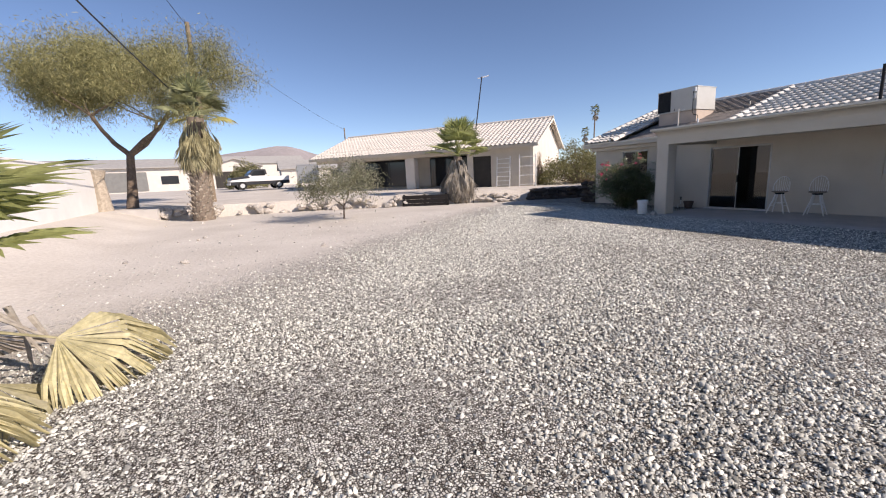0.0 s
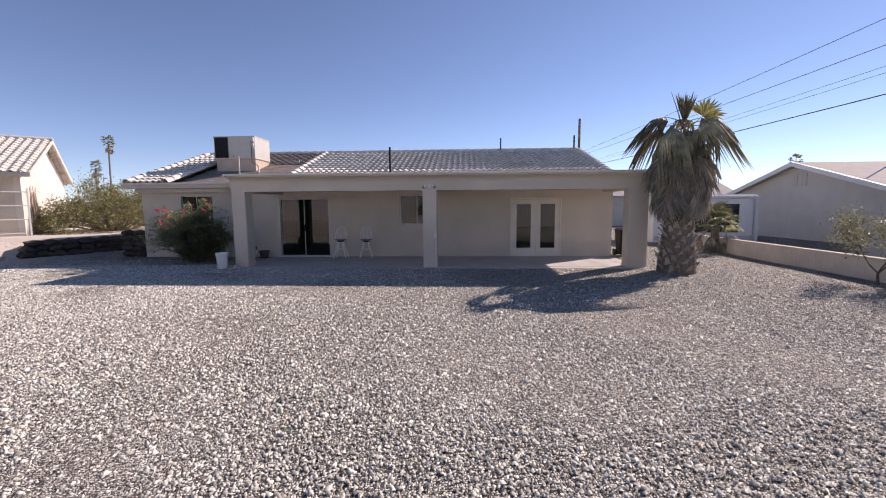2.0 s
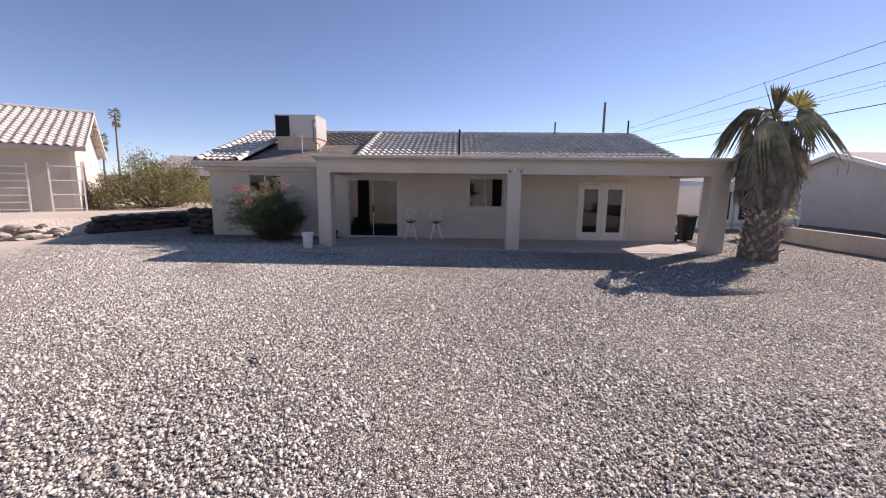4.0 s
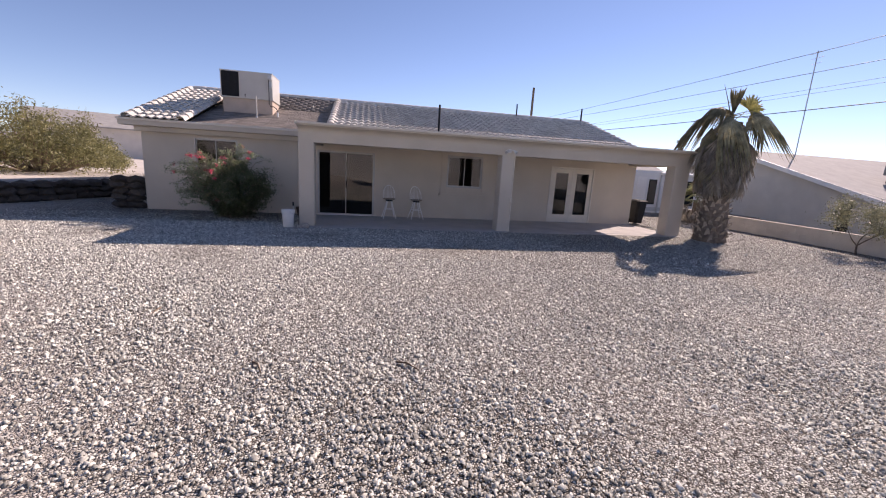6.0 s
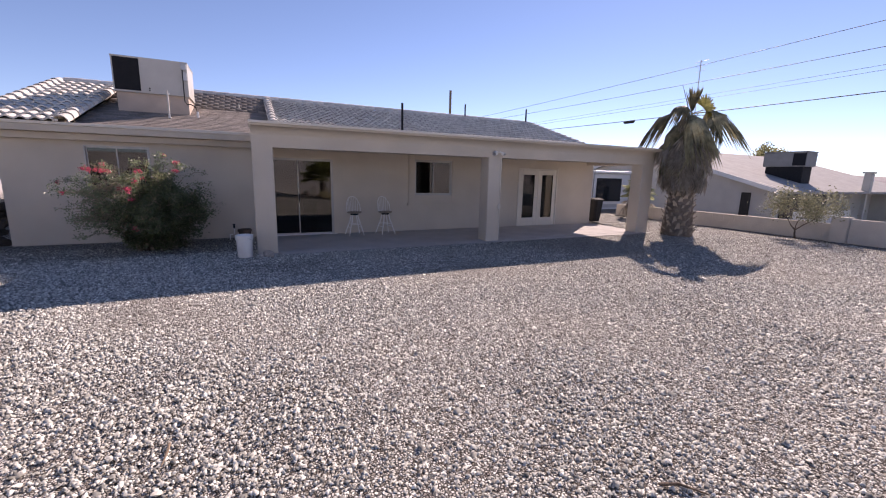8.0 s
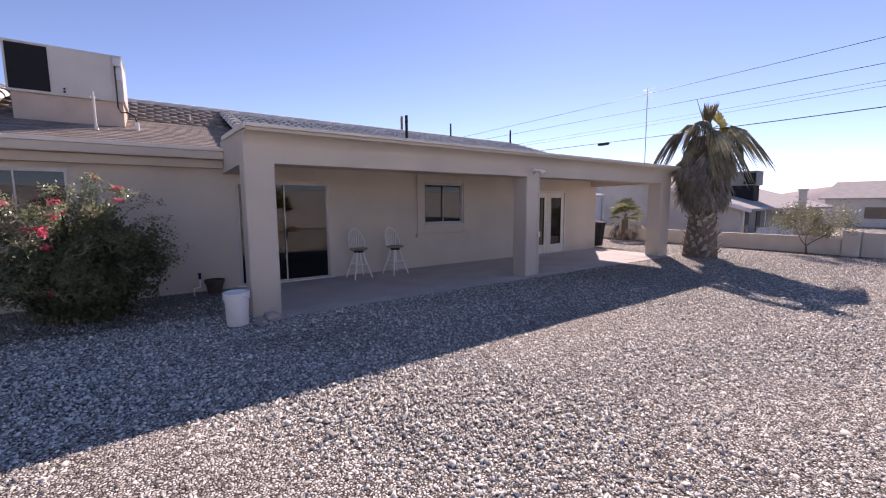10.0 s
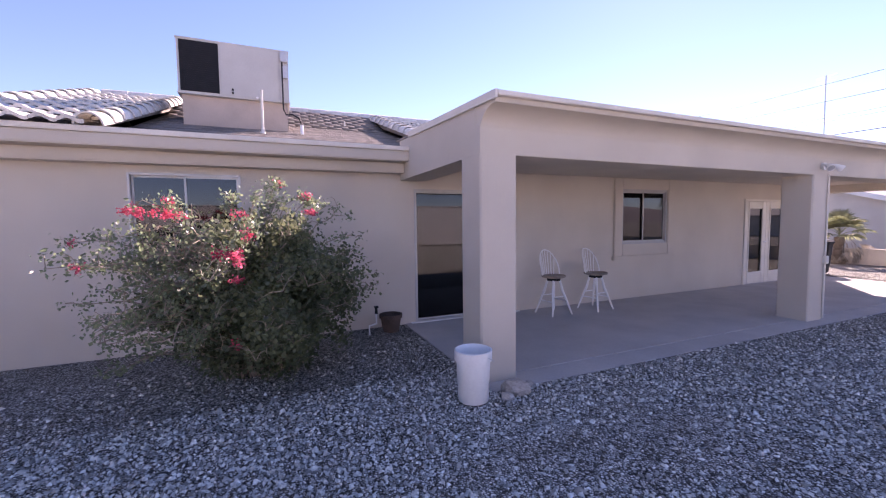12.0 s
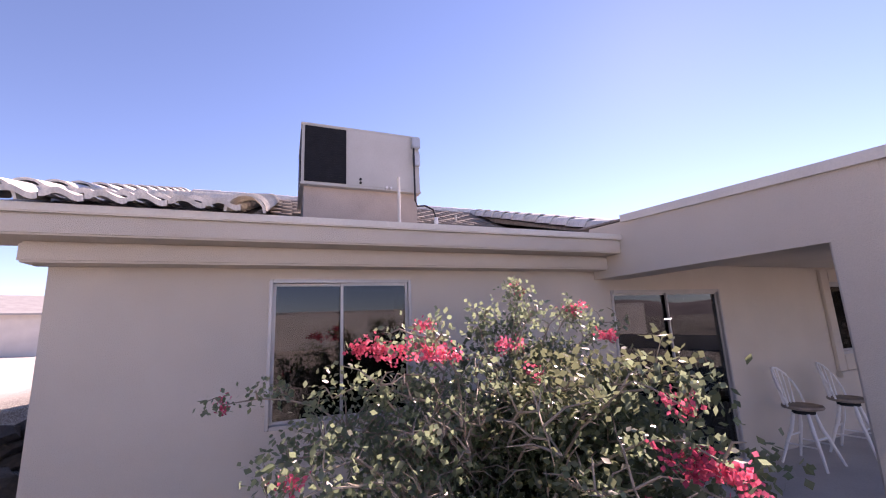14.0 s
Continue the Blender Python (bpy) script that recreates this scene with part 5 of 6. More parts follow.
def bungalow(label, at, rz, w, d, e, r, walls, roofing, doors=(), ends=()):
    h = thing("house", label, "house", at, rz)
    s = Shape().box(-w / 2, w / 2, 0, d, -0.5, e)
    part("wall", s, walls, h)
    part("gable", Shape().add([(x, y, z) for x in (-w / 2, w / 2) for y, z in ((0, e), (d, e), (d / 2, r))], [(0, 2, 1), (3, 4, 5), (0, 3, 5, 2), (1, 2, 5, 4), (0, 1, 4, 3)]), walls, h)
    # flat dark sheets on the gable end stand in for shaded openings
    for y0, y1, z0, z1, m in ends:
        part("carport", Shape().box(-w / 2 - 0.04, -w / 2, y0, y1, z0, z1, 0.01), m, h, "dark sheet standing in for an opening")
    s = Shape()
    s.add([(x, y, z) for x in (-w / 2 - 0.4, w / 2 + 0.4) for y, z in ((-0.5, e - 0.1), (d / 2, r), (d + 0.5, e - 0.1), (d + 0.5, e + 0.02), (d / 2, r + 0.14), (-0.5, e + 0.02))],
          [(0, 1, 4, 5), (1, 2, 3, 4), (6, 11, 10, 7), (7, 10, 9, 8), (5, 4, 10, 11), (4, 3, 9, 10), (0, 6, 7, 1), (1, 7, 8, 2), (0, 5, 11, 6), (2, 8, 9, 3)])
    part("roof", s, roofing, h)
    for x, ww, z0, z1, m in doors:
        part("garage_door" if ww > 2 else "window", Shape().box(x, x + ww, -0.04, 0.0, z0, z1, 0.01), m, h)
    return h


GARAGE = mat("grey_garage_door", (0.20, 0.20, 0.19), 0.6, var=0.1, scale=2, fine=20, bump=0.1)
bungalow("distant white garage house across the street", (-12.5, 66, 1.2), 4, 18, 9, 3.2, 4.4, STUCCO_PALE, ROOFPALE, ((-7.5, 4.8, 0.1, 2.6, GARAGE), (-1.7, 4.8, 0.1, 2.6, GARAGE), (4.6, 2.0, 0.9, 2.0, DARKPANE)))
bungalow("distant beige house with open carport", (4.4, 71, 1.2), 90, 10, 6.6, 3.0, 4.05, STUCCO_PALE, ROOFPALE, (), ((2.6, 5.9, 0.0, 2.3, DARK_SOIL_SHADE), (0.6, 1.8, 0.9, 2.0, DARKPANE)))
bungalow("distant white house with low roof", (16, 76, 1.3), -4, 15, 9, 2.6, 4.2, STUCCO_PALE, ROOFPALE, ((-5.0, 1.8, 0.9, 2.1, DARKPANE), (1.0, 1.8, 0.9, 2.1, DARKPANE)))
bungalow("distant house up the slope", (10, 120, 4.0), 6, 20, 10, 3.0, 5.0, STUCCO_GREY, ROOFPALE)
bungalow("beige neighbouring house beyond the fence", (8.6, -47, -0.9), 176, 16, 10, 2.9, 4.6, STUCCO_PALE, ROOFPALE, ((-5, 1.6, 0.9, 2.0, DARKPANE), (2, 1.6, 0.9, 2.0, DARKPANE)))
bungalow("low beige house across the far lots", (-14, -52, -0.9), 170, 18, 10, 2.9, 4.4, STUCCO_PALE, TILE_PALE, ((-5, 1.6, 0.9, 2.0, DARKPANE), (2, 1.6, 0.9, 2.0, DARKPANE)))
bungalow("white house behind the shrub", (46, 27, 0.7), -66, 16, 9, 2.8, 4.2, STUCCO_PALE, ROOFPALE, ((-5, 1.6, 0.9, 2.0, DARKPANE), (2, 1.6, 0.9, 2.0, DARKPANE)))
bungalow("grey house behind the trailer", (44, -14, -0.3), 80, 16, 9, 2.8, 4.2, STUCCO_GREY, ROOFPALE)

# ---- walls, fence, rocks ----
def garden_walls():
    s = Shape()
    a, b = Vector((17.0, fence_y(17.0), 0)), Vector((8.75, fence_y(8.75), 0))
    d = (a - b).normalized()
    w = thing("garden_wall", "low tan block wall along the lot line", "wall", (b.x, b.y, 0), math.degrees(math.atan2(d.y, d.x)))
    n = 21
    l = (a - b).length
    for row in range(3):
        for i in range(n + 1):
            x0, x1 = l * (i - 0.5 * (row % 2)) / n, l * (i + 1 - 0.5 * (row % 2)) / n
            x0, x1 = max(0, x0), min(l, x1)
            if x1 - x0 > 0.05:
                part("block", Shape().box(x0 + 0.003, x1 - 0.003, -0.095, 0.095, -0.12 + row * 0.2, 0.076 + row * 0.2, 0.006), BLOCK, w)
    part("cap", Shape().box(-0.02, l + 0.02, -0.105, 0.105, 0.478, 0.52, 0.01), BLOCK, w)
    part("core", Shape().box(0.01, l - 0.01, -0.088, 0.088, -0.9, 0.476), BLOCK, w)
    e = thing("garden_wall", "higher stretch of tan block wall with a pier", "wall", (b.x, b.y, 0), math.degrees(math.atan2(d.y, d.x)))
    part("pier", Shape().box(-0.42, -0.03, -0.2, 0.2, -0.9, 0.74, 0.015), BLOCK, e)
    part("panel", Shape().box(-14, -0.43, -0.095, 0.095, -0.9, 0.70, 0.012), BLOCK, e)
    # the tall white wall along the street side
    k = thing("boundary_wall", "tall white rendered wall along the lot line", "wall", (-5.7, 6, 0))
    part("panel", Shape().box(-0.1, 0.1, -20, 19.2, -0.3, 2.62, 0.01), WALLWHITE, k)
    part("cap", Shape().box(-0.14, 0.14, -20, 19.22, 2.621, 2.70, 0.01), WALLWHITE, k)
    t = thing("palm_stump", "broken grey palm stump at the wall end", "stump", (-5.45, 25.1, 0.6))
    part("trunk", Shape().tube([(0, 0, -0.2), (0.02, 0, 0.7), (-0.05, 0.05, 1.5), (0.0, 0, 2.0)], [0.42, 0.3, 0.28, 0.36], 10), PALMBOOT, t)
    c = thing("low_block_wall", "low grey concrete block planter wall", "wall", (-4.6, 24.2, 0), -12)
    part("panel", Shape().box(-1.2, 1.5, -0.2, 0.2, -0.1, 0.62, 0.02), CONCRETE, c)


WALLWHITE = mat("white_render", (0.72, 0.71, 0.69), 0.95, spec=0.1, var=0.06, scale=1, fine=60, bump=0.2)
garden_walls()


def rock_edging():
    pts = [(-3.4, 24.1), (1.0, 23.4), (4.5, 22.4), (7.9, 20.4), (8.6, 19.9)]
    for (xa, ya), (xb, yb) in zip(pts, pts[1:]):
        l = math.hypot(xb - xa, yb - ya)
        for i in range(int(l * 5.2)):
            f = rng.random()
            up = rng.random()
            rock(xa + (xb - xa) * f + rng.gauss(0, 0.08), ya + (yb - ya) * f - 0.05 + 0.35 * up, -0.05 + 0.5 * up, rng.uniform(0.13, 0.30), "pale rough field stone in a rock bank", "rocks along the bank")
    for i in range(22):
        f = rng.random()
        up = rng.random()
        rock(12.0 + 1.8 * f, 18.35 - 0.9 * f - 0.2 + 0.3 * up, 0.4 * up, rng.uniform(0.12, 0.26), "flat pale stone in rough garden steps", "stones of the steps", 0.35)
    for i in range(30):
        rock(rng.uniform(-3, 7), rng.uniform(10, 21), 0.0, rng.uniform(0.03, 0.08), "small pale stone on bare soil", "loose stones")
    b = thing("retaining_board", "dark low retaining boards under the terrace", "retaining wall", (8.2, 20.15, 0), -35)
    for j in range(3):
        part("board", Shape().box(0, 2.5, -0.04, 0.0, -0.05 + 0.21 * j, 0.15 + 0.21 * j, 0.006), BOARD, b)
    for x in (0.1, 1.2, 2.35):
        part("post", Shape().box(x - 0.05, x + 0.05, 0.001, 0.1, -0.1, 0.62, 0.008), BOARD, b)


def dark_bank():
    # added stones standing in for the shaded earth bank
    b = thing("retaining_wall", "dry-laid stones coloured dark for the shaded terrace bank", "retaining wall", (12.7, 17.95, 0), math.degrees(math.atan2(-2.55, 5.6)))
    r = random.Random(9)
    for row in range(3):
        x = 1.7 + 0.1 * row
        while x < 9.0:
            w = r.uniform(0.34, 0.62)
            m = Matrix.Translation((x + w / 2, r.uniform(-0.05, 0.03), 0.10 + row * 0.2)) @ Euler((r.uniform(-0.3, 0.3), 0, r.choice((0, 3.1)))).to_matrix().to_4x4() @ Matrix.Diagonal((w * 0.56, 0.2, 0.14, 1))
            part("stone", BANKSTONES[r.randrange(4)], ROCK, b, m=m)
            x += w


def corner_stub():
    """A short stack of dark stones standing in for a dark block at the house corner."""
    b = thing("stone_stub", "short dark stack of stones standing in for a dark block", "retaining wall", (14.98, 13.56, 0), by_house=True)
    r = random.Random(17)
    for row in range(5):
        for col in range(2):
            m = Matrix.Translation((r.uniform(-0.04, 0.04), -0.2 + 0.4 * col + 0.06 * (row % 2), 0.10 + 0.185 * row)) @ Euler((0, r.uniform(-0.2, 0.2), 1.57 + r.choice((0, 3.14)))).to_matrix().to_4x4() @ Matrix.Diagonal((0.24, 0.2, 0.125, 1))
            part("stone", BANKSTONES[r.randrange(4)], ROCK, b, m=m)


BANKSTONES = [boulder_mesh("stone", 20 + i) for i in range(4)]
# house shade on the bank put into the stones' near-black colour
for me in BANKSTONES:
    me.materials[0] = mat("shaded_bank_stone", (0.085, 0.072, 0.062), 0.95, var=0.2, scale=4, fine=40, bump=0.5, rand=0.25)
BOARD = mat("near_black_board", (0.022, 0.019, 0.018), 0.9, var=0.25, scale=4, fine=60, bump=0.3)
rock_edging()
dark_bank()
corner_stub()


# ---- vehicles ----
def car(label, at, rz, paint, low=None, van=False, l=5.0, top=None):
    v = thing("van" if van else "pickup_truck", label, "van" if van else "truck", at, rz)
    w = 0.95
    if van:
        side = [(-l / 2, 0.4), (-l / 2, 1.9), (-l / 2 + 0.2, 2.05), (l / 2 - 1.4, 2.05), (l / 2 - 0.7, 1.25), (l / 2, 1.1), (l / 2, 0.4)]
    else:
        side = [(-l / 2, 0.45), (-l / 2, 1.12), (-0.55, 1.14), (-0.45, 1.75), (0.55, 1.75), (1.05, 1.18), (l / 2 - 0.1, 1.08), (l / 2, 0.9), (l / 2, 0.45)]
    part("body", Shape().prism(side, -w, w), paint, v)
    part("rocker", Shape().box(-l / 2 - 0.02, l / 2 + 0.02, -w - 0.012, w + 0.012, 0.42, 0.74, 0.02), low or paint, v)
    if top:
        part("cab_roof", Shape().prism([(-0.58, 1.30), (-0.47, 1.765), (0.56, 1.765), (1.02, 1.30)], -w - 0.004, w + 0.004), top, v, "dark cab and hood")
        part("hood", Shape().prism([(0.9, 1.02), (1.0, 1.20), (l / 2 - 0.1, 1.10), (l / 2 + 0.01, 0.92), (l / 2 + 0.01, 0.86)], -w - 0.004, w + 0.004), top, v)
    for y in (-w - 0.006, w + 0.006):
        if van:
            part("side_window", Shape().box(-l / 2 + 0.3, l / 2 - 1.6, y - 0.005, y + 0.005, 1.25, 1.85), CARGLASS2, v)
        else:
            part("side_window", Shape().add([(x, y + q, z) for q in (-0.005, 0.005) for x, z in ((-0.4, 1.2), (0.85, 1.2), (0.48, 1.66), (-0.33, 1.66))], [(0, 1, 2, 3), (7, 6, 5, 4)]), CARGLASS2, v)
    part("windscreen", Shape().box(-0.005, 0.005, -w + 0.12, w - 0.12, 0.05, 0.6, m=Matrix.Translation((1.07 if not van else l / 2 - 0.66, 0, 1.2)) @ Matrix.Rotation(radians(-40), 4, "Y")), CARGLASS2, v)
    for x in (-l * 0.31, l * 0.32):
        for y in (-w + 0.08, w - 0.08):
            wh = part("wheel", Shape().tube([(x, y - 0.12, 0.36), (x, y + 0.12, 0.36)], 0.37, 18), RUBBER, v)
            part("rim", Shape().tube([(x, y - 0.125, 0.36), (x, y + 0.125, 0.36)], 0.2, 12), STEEL, wh)
    for y in (-0.7, 0.7):
        part("headlight", Shape().box(l / 2 - 0.03, l / 2 + 0.012, y - 0.15, y + 0.15, 0.82, 0.96, 0.01), ALU, v)
    part("bumper", Shape().box(l / 2, l / 2 + 0.1, -w, w, 0.45, 0.62, 0.03), STEEL, v)


CARGLASS2 = mat("tinted_car_glass", (0.02, 0.022, 0.025), 0.06, spec=0.6, var=0.05, bump=0)
car("two-tone white and dark pickup on the street", (2.6, 41.5, 1.1), 188, CARWHITE, CARDARK, top=CARDARK)
car("silver van parked on the street", (6.9, 40.5, 1.05), 80, CARSILVER, None, True, 4.6)


def trailer():
    t = thing("travel_trailer", "white travel trailer with dark windows and awning", "trailer", (20.8, -9.55, -0.85), 90)
    l, w = 4.7, 1.2
    side = [(-l / 2, 0.55), (-l / 2 - 0.1, 1.5), (-l / 2, 2.9), (-l / 2 + 0.2, 3.05), (l / 2 - 0.2, 3.05), (l / 2, 2.85), (l / 2, 0.55)]
    part("body", Shape().prism(side, -w, w), CARWHITE, t)
    for a, b in ((-1.45, 0.42), (0.97, 1.35)):
        f = part("window", Shape().box(a - 0.05, b + 0.05, w + 0.001, w + 0.03, 1.30, 2.60, 0.01), RUBBER, t)
        part("pane", Shape().box(a, b, w + 0.031, w + 0.036, 1.36, 2.54), CARGLASS2, f)
    part("door", Shape().box(1.55, 2.1, w + 0.001, w + 0.02, 0.75, 2.72, 0.02), WHITE, t)
    part("stripe", Shape().box(-l / 2 + 0.05, l / 2 - 0.05, w + 0.0005, w + 0.004, 0.95, 1.15), STEEL, t)
    part("awning", Shape().tube([(-2.2, w + 0.12, 2.92), (0.8, w + 0.12, 2.92)], 0.08, 10), WHITE, t)
    for x in (-2.15, 0.75):
        part("awning_arm", Shape().box(x - 0.03, x + 0.03, w + 0.04, w + 0.10, 0.8, 2.90), STEEL, t)
    for x in (-0.45, 0.45):
        for y in (-w + 0.1, w - 0.1):
            part("wheel", Shape().tube([(x, y - 0.1, 0.34), (x, y + 0.1, 0.34)], 0.34, 16), RUBBER, t)


trailer()


# ---- poles and wires ----
def pole(at, h, label, cross=True, r=0.13):
    p = thing("utility_pole", label, "pole", at)
    part("post", Shape().tube([(0, 0, -0.3), (0, 0, h)], [r, r * 0.7], 10), POLEWOOD, p)
    if cross:
        part("crossarm", Shape().box(-0.05, 0.05, -1.1, 1.1, h - 0.5, h - 0.38, 0.01), POLEWOOD, p)
        for y in (-1.0, -0.4, 0.4, 1.0):
            part("insulator", Shape().tube([(0, y, h - 0.38), (0, y, h - 0.24)], 0.04, 8), STEEL, p)


pole((-0.85, 28.2, 0.7), 10.0, "weathered wooden utility pole by the street bank", False, 0.17)
pole((38.35, -9.4, -0.3), 9.85, "wooden utility pole rising beyond the house", False, 0.15)
pole((-48.0, -9.6, -0.6), 8.6, "wooden utility pole far down the lot line")
pole((16.5, 62, 1.2), 8.0, "distant wooden utility pole", False)


def wire(a, b, sag, r, label):
    a, b = Vector(a), Vector(b)
    k = 24
    pts = [a + (b - a) * (i / k) - Vector((0, 0, sag * 4 * (i / k) * (1 - i / k))) for i in range(k + 1)]
    tagged(part("overhead_wire", Shape().tube(pts, r, 5, False), CABLE), label, "cable", "overhead wires")


wire((-48, -10, 9.0), (38.35, -9.6, 6.6), 0.7, 0.010, "thin overhead power wire")
wire((-48, -9.6, 7.0), (38.35, -9.6, 6.3), 0.65, 0.010, "thin overhead power wire")
wire((-48, -9.7, 7.0), (38.35, -9.7, 5.4), 0.75, 0.006, "very thin overhead wire")
wire((-48, -9.5, 7.15), (38.35, -9.5, 5.5), 0.75, 0.006, "very thin overhead wire")
wire((-48, -8.9, 5.8), (38.35, -9.5, 5.2), 0.95, 0.016, "thick black overhead cable")
wire((-0.85, 28.2, 10.6), (16.5, 62, 9.0), 0.5, 0.014, "dark overhead wire to a distant pole")
wire((-0.85, 28.2, 10.5), (-5.2, -14, 9.2), 0.9, 0.014, "dark overhead wire above the lot line")
wire((-1.4, 27.6, 6.2), (-4.2, -14, 7.0), 0.7, 0.022, "thick black service cable above the lot line")
sp = thing("cable_splice", "black splice box on the thick cable", "splice box", (18.1, -9.36, 4.60))
part("case", Shape().tube([(-0.32, 0, 0), (-0.25, 0, 0), (0.25, 0, 0), (0.32, 0, 0)], [0.03, 0.075, 0.075, 0.03], 10), RUBBER, sp)


def far_palm(at, h, seed):
    fan_palm("tall slim fan palm far off", at, 0.14, h, h + 2, (h - 1.3, h - 0.2), 0.85, 16, 14, 4, seed, (0.5, 0.2), 1.2, 0.6, 0, (-25, 75), 0.2, 0.75)


far_palm((60.4, 53.9, 0.6), 10.9, 31)
far_palm((60.4, 56.2, 0.6), 7.3, 32)
far_palm((63.4, -50.1, -0.5), 8.6, 33)



# ---- roof tiles and shingles, last for their number ----
def tile_mesh(name, material, w=0.215, l=0.44, k=8):
    s = Shape()
    for j in range(k + 1):
        y = w * (j / k - 0.5)
        z = 0.023 * (1 - math.cos(2 * math.pi * (j / k - 0.12))) + 0.014 + (0.012 if j == k else 0)
        s.v += [(0, y, z - 0.004), (0, y, z + 0.034), (l, y, z - 0.018)]
    for j in range(k):
        a, b = 3 * j, 3 * j + 3
        s.f += [(a, b, b + 1, a + 1), (a + 1, b + 1, b + 2, a + 2)]
    return s.mesh(name, material, True)


def cap_mesh(name, material, l=0.42, r=0.135, k=8):
    s = Shape()
    for x, q in ((0, r), (l, r * 0.84)):
        for rr in (q, q - 0.018):
            s.v += [(x, rr * math.cos(math.pi * j / k), rr * math.sin(math.pi * j / k)) for j in range(k + 1)]
    n = k + 1
    for j in range(k):
        s.f += [(j, j + 1, 2 * n + j + 1, 2 * n + j), (n + j, 3 * n + j, 3 * n + j + 1, n + j + 1), (j, n + j, n + j + 1, j + 1), (2 * n + j, 2 * n + j + 1, 3 * n + j + 1, 3 * n + j)]
    return s.mesh(name, material, True)


def joined(name, meshes_at, material, parent, label):
    """Many small pieces in one mesh."""
    vs, fs, o = [], [], 0
    for me, m in meshes_at:
        co = np.empty(len(me.vertices) * 3)
        me.vertices.foreach_get("co", co)
        co = np.c_[co.reshape(-1, 3), np.ones(len(me.vertices))] @ np.array(m).T
        vs.append(co[:, :3])
        fs += [tuple(i + o for i in p.vertices) for p in me.polygons]
        o += len(me.vertices)
    me = bpy.data.meshes.new(name)
    me.from_pydata(np.vstack(vs).tolist(), [], fs)
    me.polygons.foreach_set("use_smooth", [True] * len(fs))
    me.materials.append(material)
    ob = new(name, me)
    ob.parent = parent
    return tagged(ob, label, kind="stuff")


def cover_roof():
    tile, cap = tile_mesh("tile", TILE), cap_mesh("cap_tile", TILE)
    up = Vector((math.cos(ALPHA), 0, math.sin(ALPHA)))
    length = (19.0 - 14.34) / math.cos(ALPHA)
    course = 0.37
    rest, made = [], 0
    spots = []
    for y0, y1 in ((-3.25, 7.69), (11.81, 13.12)):
        n = round((y1 - y0) / 0.215)
        for i in range(n):
            y = y0 + (y1 - y0) * (i + 0.5) / n
            for j in range(int(length / course)):
                spots.append((j, y))
    spots.sort(key=lambda q: (q[1] < 11, q[0], -q[1]))
    for j, y in spots:
        base = Vector((14.30, y, roof_z(14.30) + 0.0)) + up * (j * course)
        m = Matrix.Translation(Vector(base) + Vector((-0.02, rng.uniform(-0.006, 0.006), 0.012))) @ Euler((rng.uniform(-0.012, 0.012), -ALPHA + 0.035 + rng.uniform(-0.008, 0.008), rng.uniform(-0.01, 0.01))).to_matrix().to_4x4()
        m = HM @ m
        if made < 290:
            made += 1
            part("tile", tile, TILE, roof, m=m)
        else:
            rest.append((tile, m))
    joined("tile_field", rest, TILE, roof, "rows of curved concrete roof tile")
    # rounded caps: ridge, the edges of the tiled fields, the gable edges
    caps = []
    for i in range(43):
        caps.append(Matrix.Translation((18.98, -3.2 + i * 0.377, roof_z(19.0) + 0.0)) @ Euler((0, -0.03, radians(90))).to_matrix().to_4x4())
    for y in (7.72, 11.79, 13.14, -3.26):
        for j in range(13):
            b = Vector((14.30, y, roof_z(14.30) + 0.02)) + up * (j * 0.375)
            caps.append(Matrix.Translation(b) @ Euler((0, -ALPHA + 0.04, 0)).to_matrix().to_4x4())
    for m in caps:
        part("cap_tile", cap, TILE, roof, m=HM @ m)
    # the shingled strip is packed out to the ridge
    fill = Shape().prism([(17.6, roof_z(17.6) - DIP - 0.02), (18.9, roof_z(19.0) + 0.03), (19.05, roof_z(19.0) + 0.03), (19.05, roof_z(17.6) - DIP)], 7.82, 11.72)
    hpart("ridge_board", fill, SHINGLE, parent=roof)
    # the far slope
    s = Shape()
    for i in range(12):
        x = 19.05 + i * 0.39
        z = roof_z(19.0) - (x - 19.0) * SLOPE
        s.box(x, x + 0.42, -3.22, 13.12, z - 0.06, z + 0.01)
    hpart("tile_field", s, TILE, parent=roof)
    # shingles between the tiled fields
    tab = Shape().box(0, 0.30, -0.155, 0.155, 0, 0.009).mesh("shingle", SHINGLE)
    rest, made = [], 0
    rows = int(length / 0.15)
    for j in range(rows):
        for i in range(14):
            y = 7.80 + 0.31 * (i + 0.5 * (j % 2)) + rng.uniform(-0.01, 0.01)
            if not 7.74 < y < 11.81:
                continue
            b = Vector((14.43, y, roof_z(14.43) - DIP - 0.018)) + up * (j * 0.15)
            m = HM @ Matrix.Translation(b) @ Euler((0, -ALPHA + 0.045, 0)).to_matrix().to_4x4()
            if made < 280:
                made += 1
                part("shingle", tab, SHINGLE, roof, m=m)
            else:
                rest.append((tab, m))
    p0, p1 = Vector((17.6, 0, roof_z(17.6) - DIP - 0.012)), Vector((18.9, 0, roof_z(19.0) + 0.036))
    d = (p1 - p0).normalized()
    for j in range(int((p1 - p0).length / 0.15)):
        for i in range(14):
            y = 7.89 + 0.31 * (i + 0.5 * (j % 2)) + rng.uniform(-0.01, 0.01)
            if y < 11.66:
                b = p0 + d * (j * 0.15) + Vector((0, y, 0))
                rest.append((tab, HM @ Matrix.Translation(b) @ Euler((0, -math.atan2(d.z, d.x) + 0.045, 0)).to_matrix().to_4x4()))
    joined("shingle_field", rest, SHINGLE, roof, "courses of brown shingle")


cover_roof()


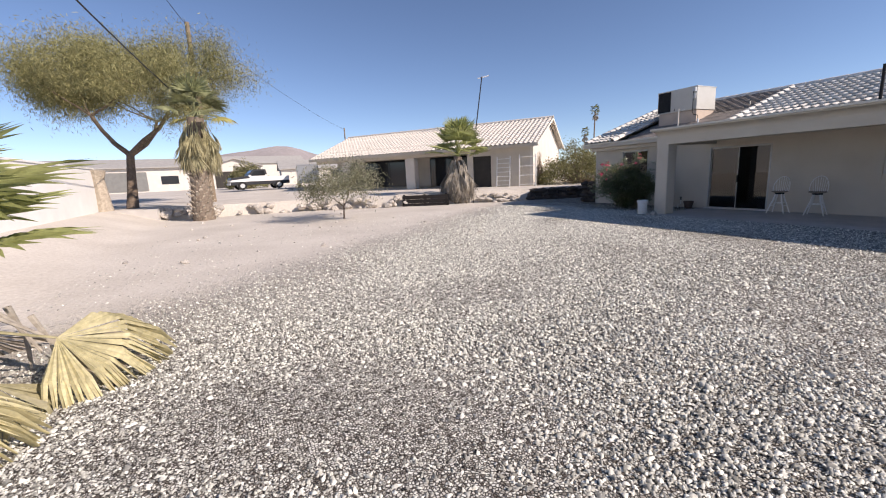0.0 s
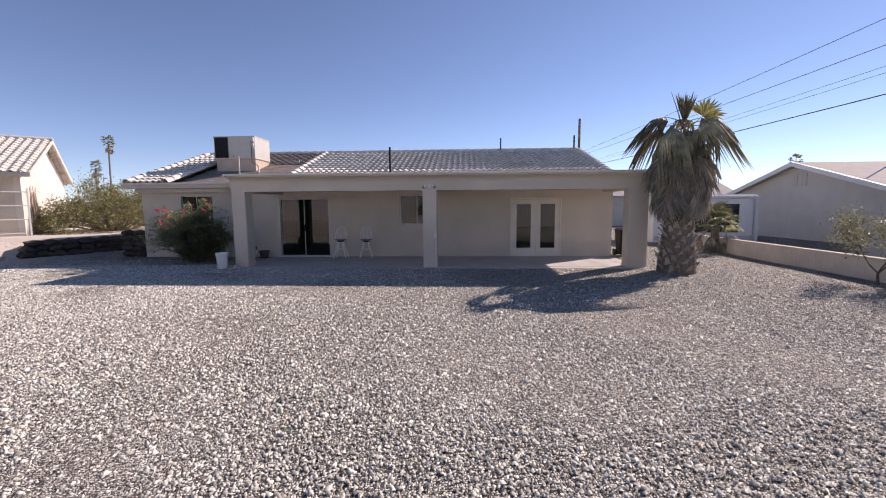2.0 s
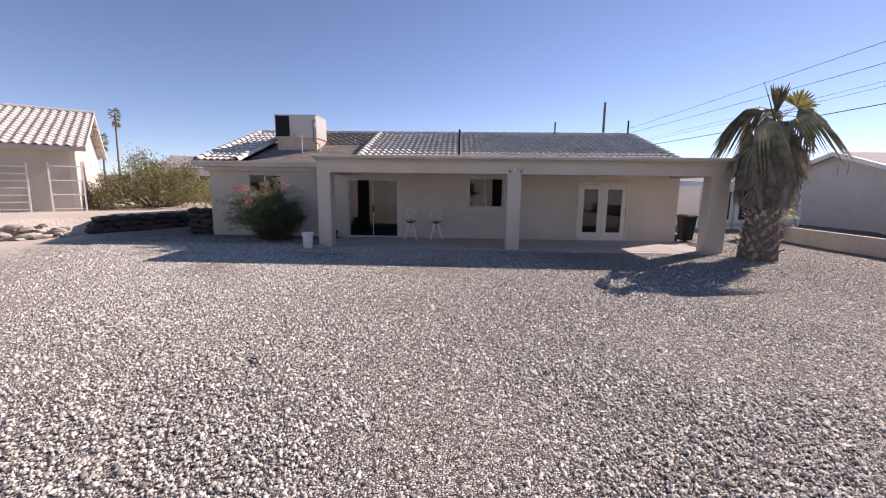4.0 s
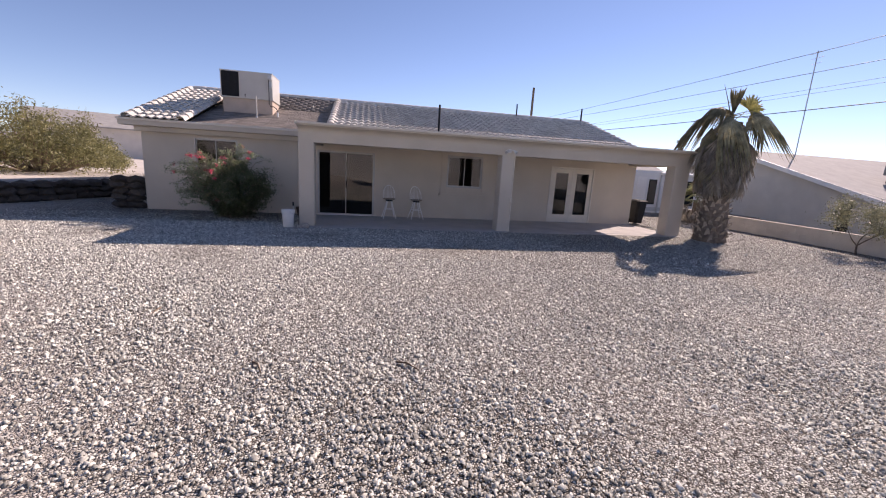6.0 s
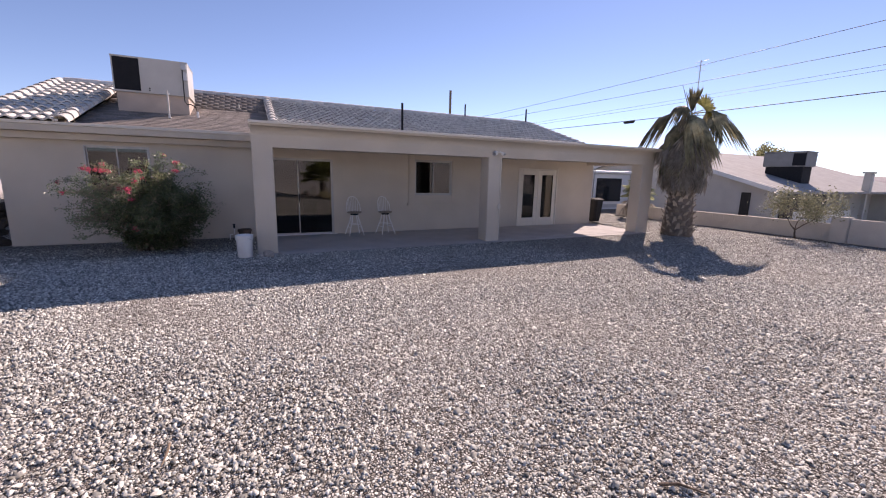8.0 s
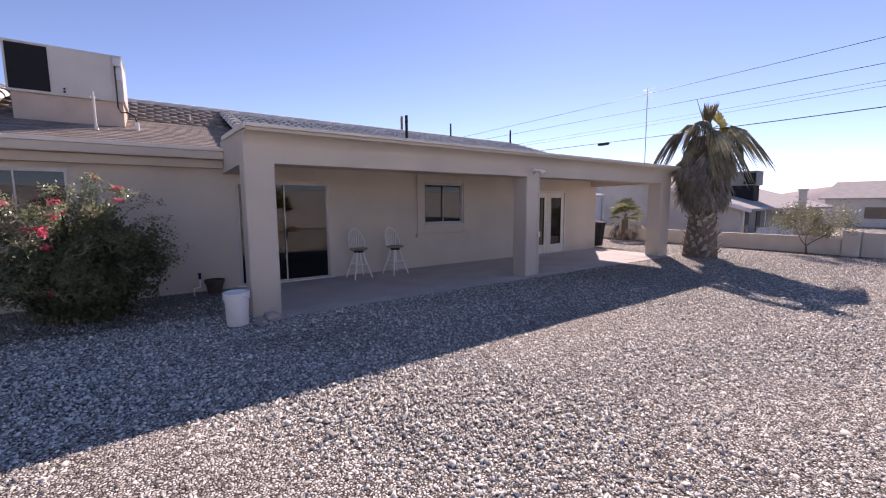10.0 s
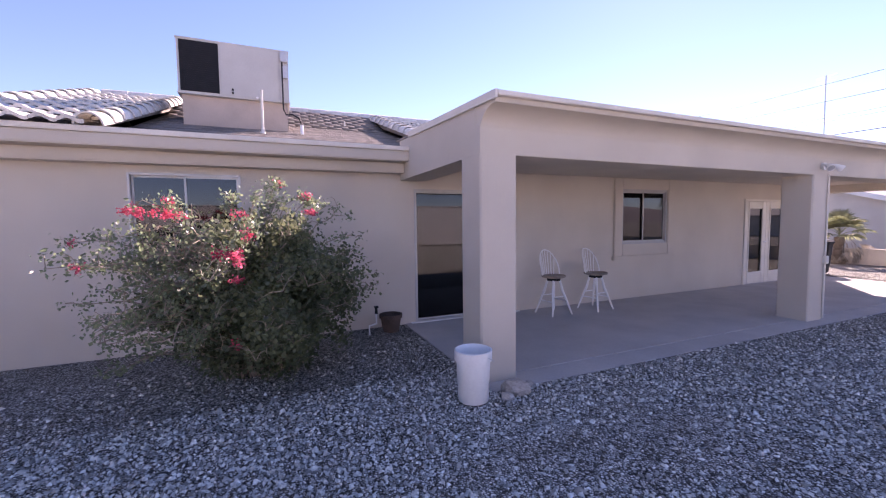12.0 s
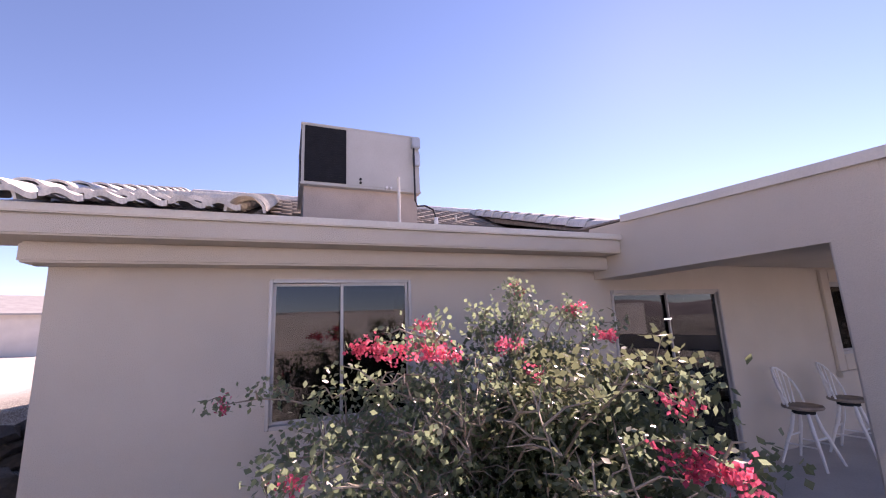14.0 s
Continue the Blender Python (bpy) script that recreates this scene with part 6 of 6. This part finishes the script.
# ---- loose gravel ----
def gravel():
    """Thousands of crushed stones over the part of the yard that is walked."""
    r = np.random.default_rng(3)
    k = 700000
    x, y = r.uniform(-3, 13.9, k), r.uniform(-6.6, 16, k)
    px, py = np.array([0.3, 1, 0.7, 2, 4, 7, 9.5]), np.array([0.5, 2.5, 4.5, 8, 9, 9.8, 10.4])
    near = np.min(np.hypot(x[:, None] - px, y[:, None] - py), axis=1)
    keep = r.random(k) < np.clip(1.25 - near / 8, 0.14, 1)
    side = 0.8 * x + 6.8 - y + r.normal(0, 0.9, k)
    keep &= (r.random(k) < np.clip(side / 2.2 + 0.1, 0.025, 1)) & (y < 16)
    keep &= ~((x - 0.0212 * (y - 12.98) > 12.09) & (y < 8.37) & (y > -3.4))
    keep &= ~((x > 12.7) & (y > 8.4)) | (r.random(k) < 0.25)
    x, y = x[keep], y[keep]
    k = len(x)
    size = r.gamma(5, 0.0019, k) + 0.003
    base = np.array([(1, 0, -0.3), (-0.5, 0.87, -0.3), (-0.5, -0.87, -0.3), (0.35, 0.1, 1), (-0.45, 0.0, 0.8)], float)
    tri = np.array([(0, 1, 3), (1, 4, 3), (1, 2, 4), (2, 3, 4), (2, 0, 3)])
    v = base[None] * (1 + r.uniform(-0.35, 0.35, (k, 5, 3)))
    v *= np.stack([size * r.uniform(0.8, 1.4, k), size * r.uniform(0.7, 1.1, k), size * r.uniform(0.45, 0.9, k)], 1)[:, None]
    a, b = r.uniform(0, 6.283, k), r.normal(0, 0.35, k)
    ca, sa, cb, sb = np.cos(a)[:, None], np.sin(a)[:, None], np.cos(b)[:, None], np.sin(b)[:, None]
    X, Z = v[..., 0] * cb + v[..., 2] * sb, -v[..., 0] * sb + v[..., 2] * cb
    Y = v[..., 1]
    v = np.stack([X * ca - Y * sa + x[:, None], X * sa + Y * ca + y[:, None], Z + size[:, None] * 0.25], -1)
    me = bpy.data.meshes.new("gravel")
    me.vertices.add(k * 5)
    me.vertices.foreach_set("co", v.astype(np.float32).ravel())
    f = (tri[None] + 5 * np.arange(k)[:, None, None]).reshape(-1, 3)
    me.loops.add(f.size)
    me.loops.foreach_set("vertex_index", f.astype(np.int32).ravel())
    me.polygons.add(len(f))
    me.polygons.foreach_set("loop_start", np.arange(0, f.size, 3, dtype=np.int32))
    me.update(calc_edges=True)
    me.materials.append(STONE)
    ob = new("gravel", me)
    tagged(ob, "loose crushed gravel in pinks and greys", "gravel", kind="stuff")


gravel()
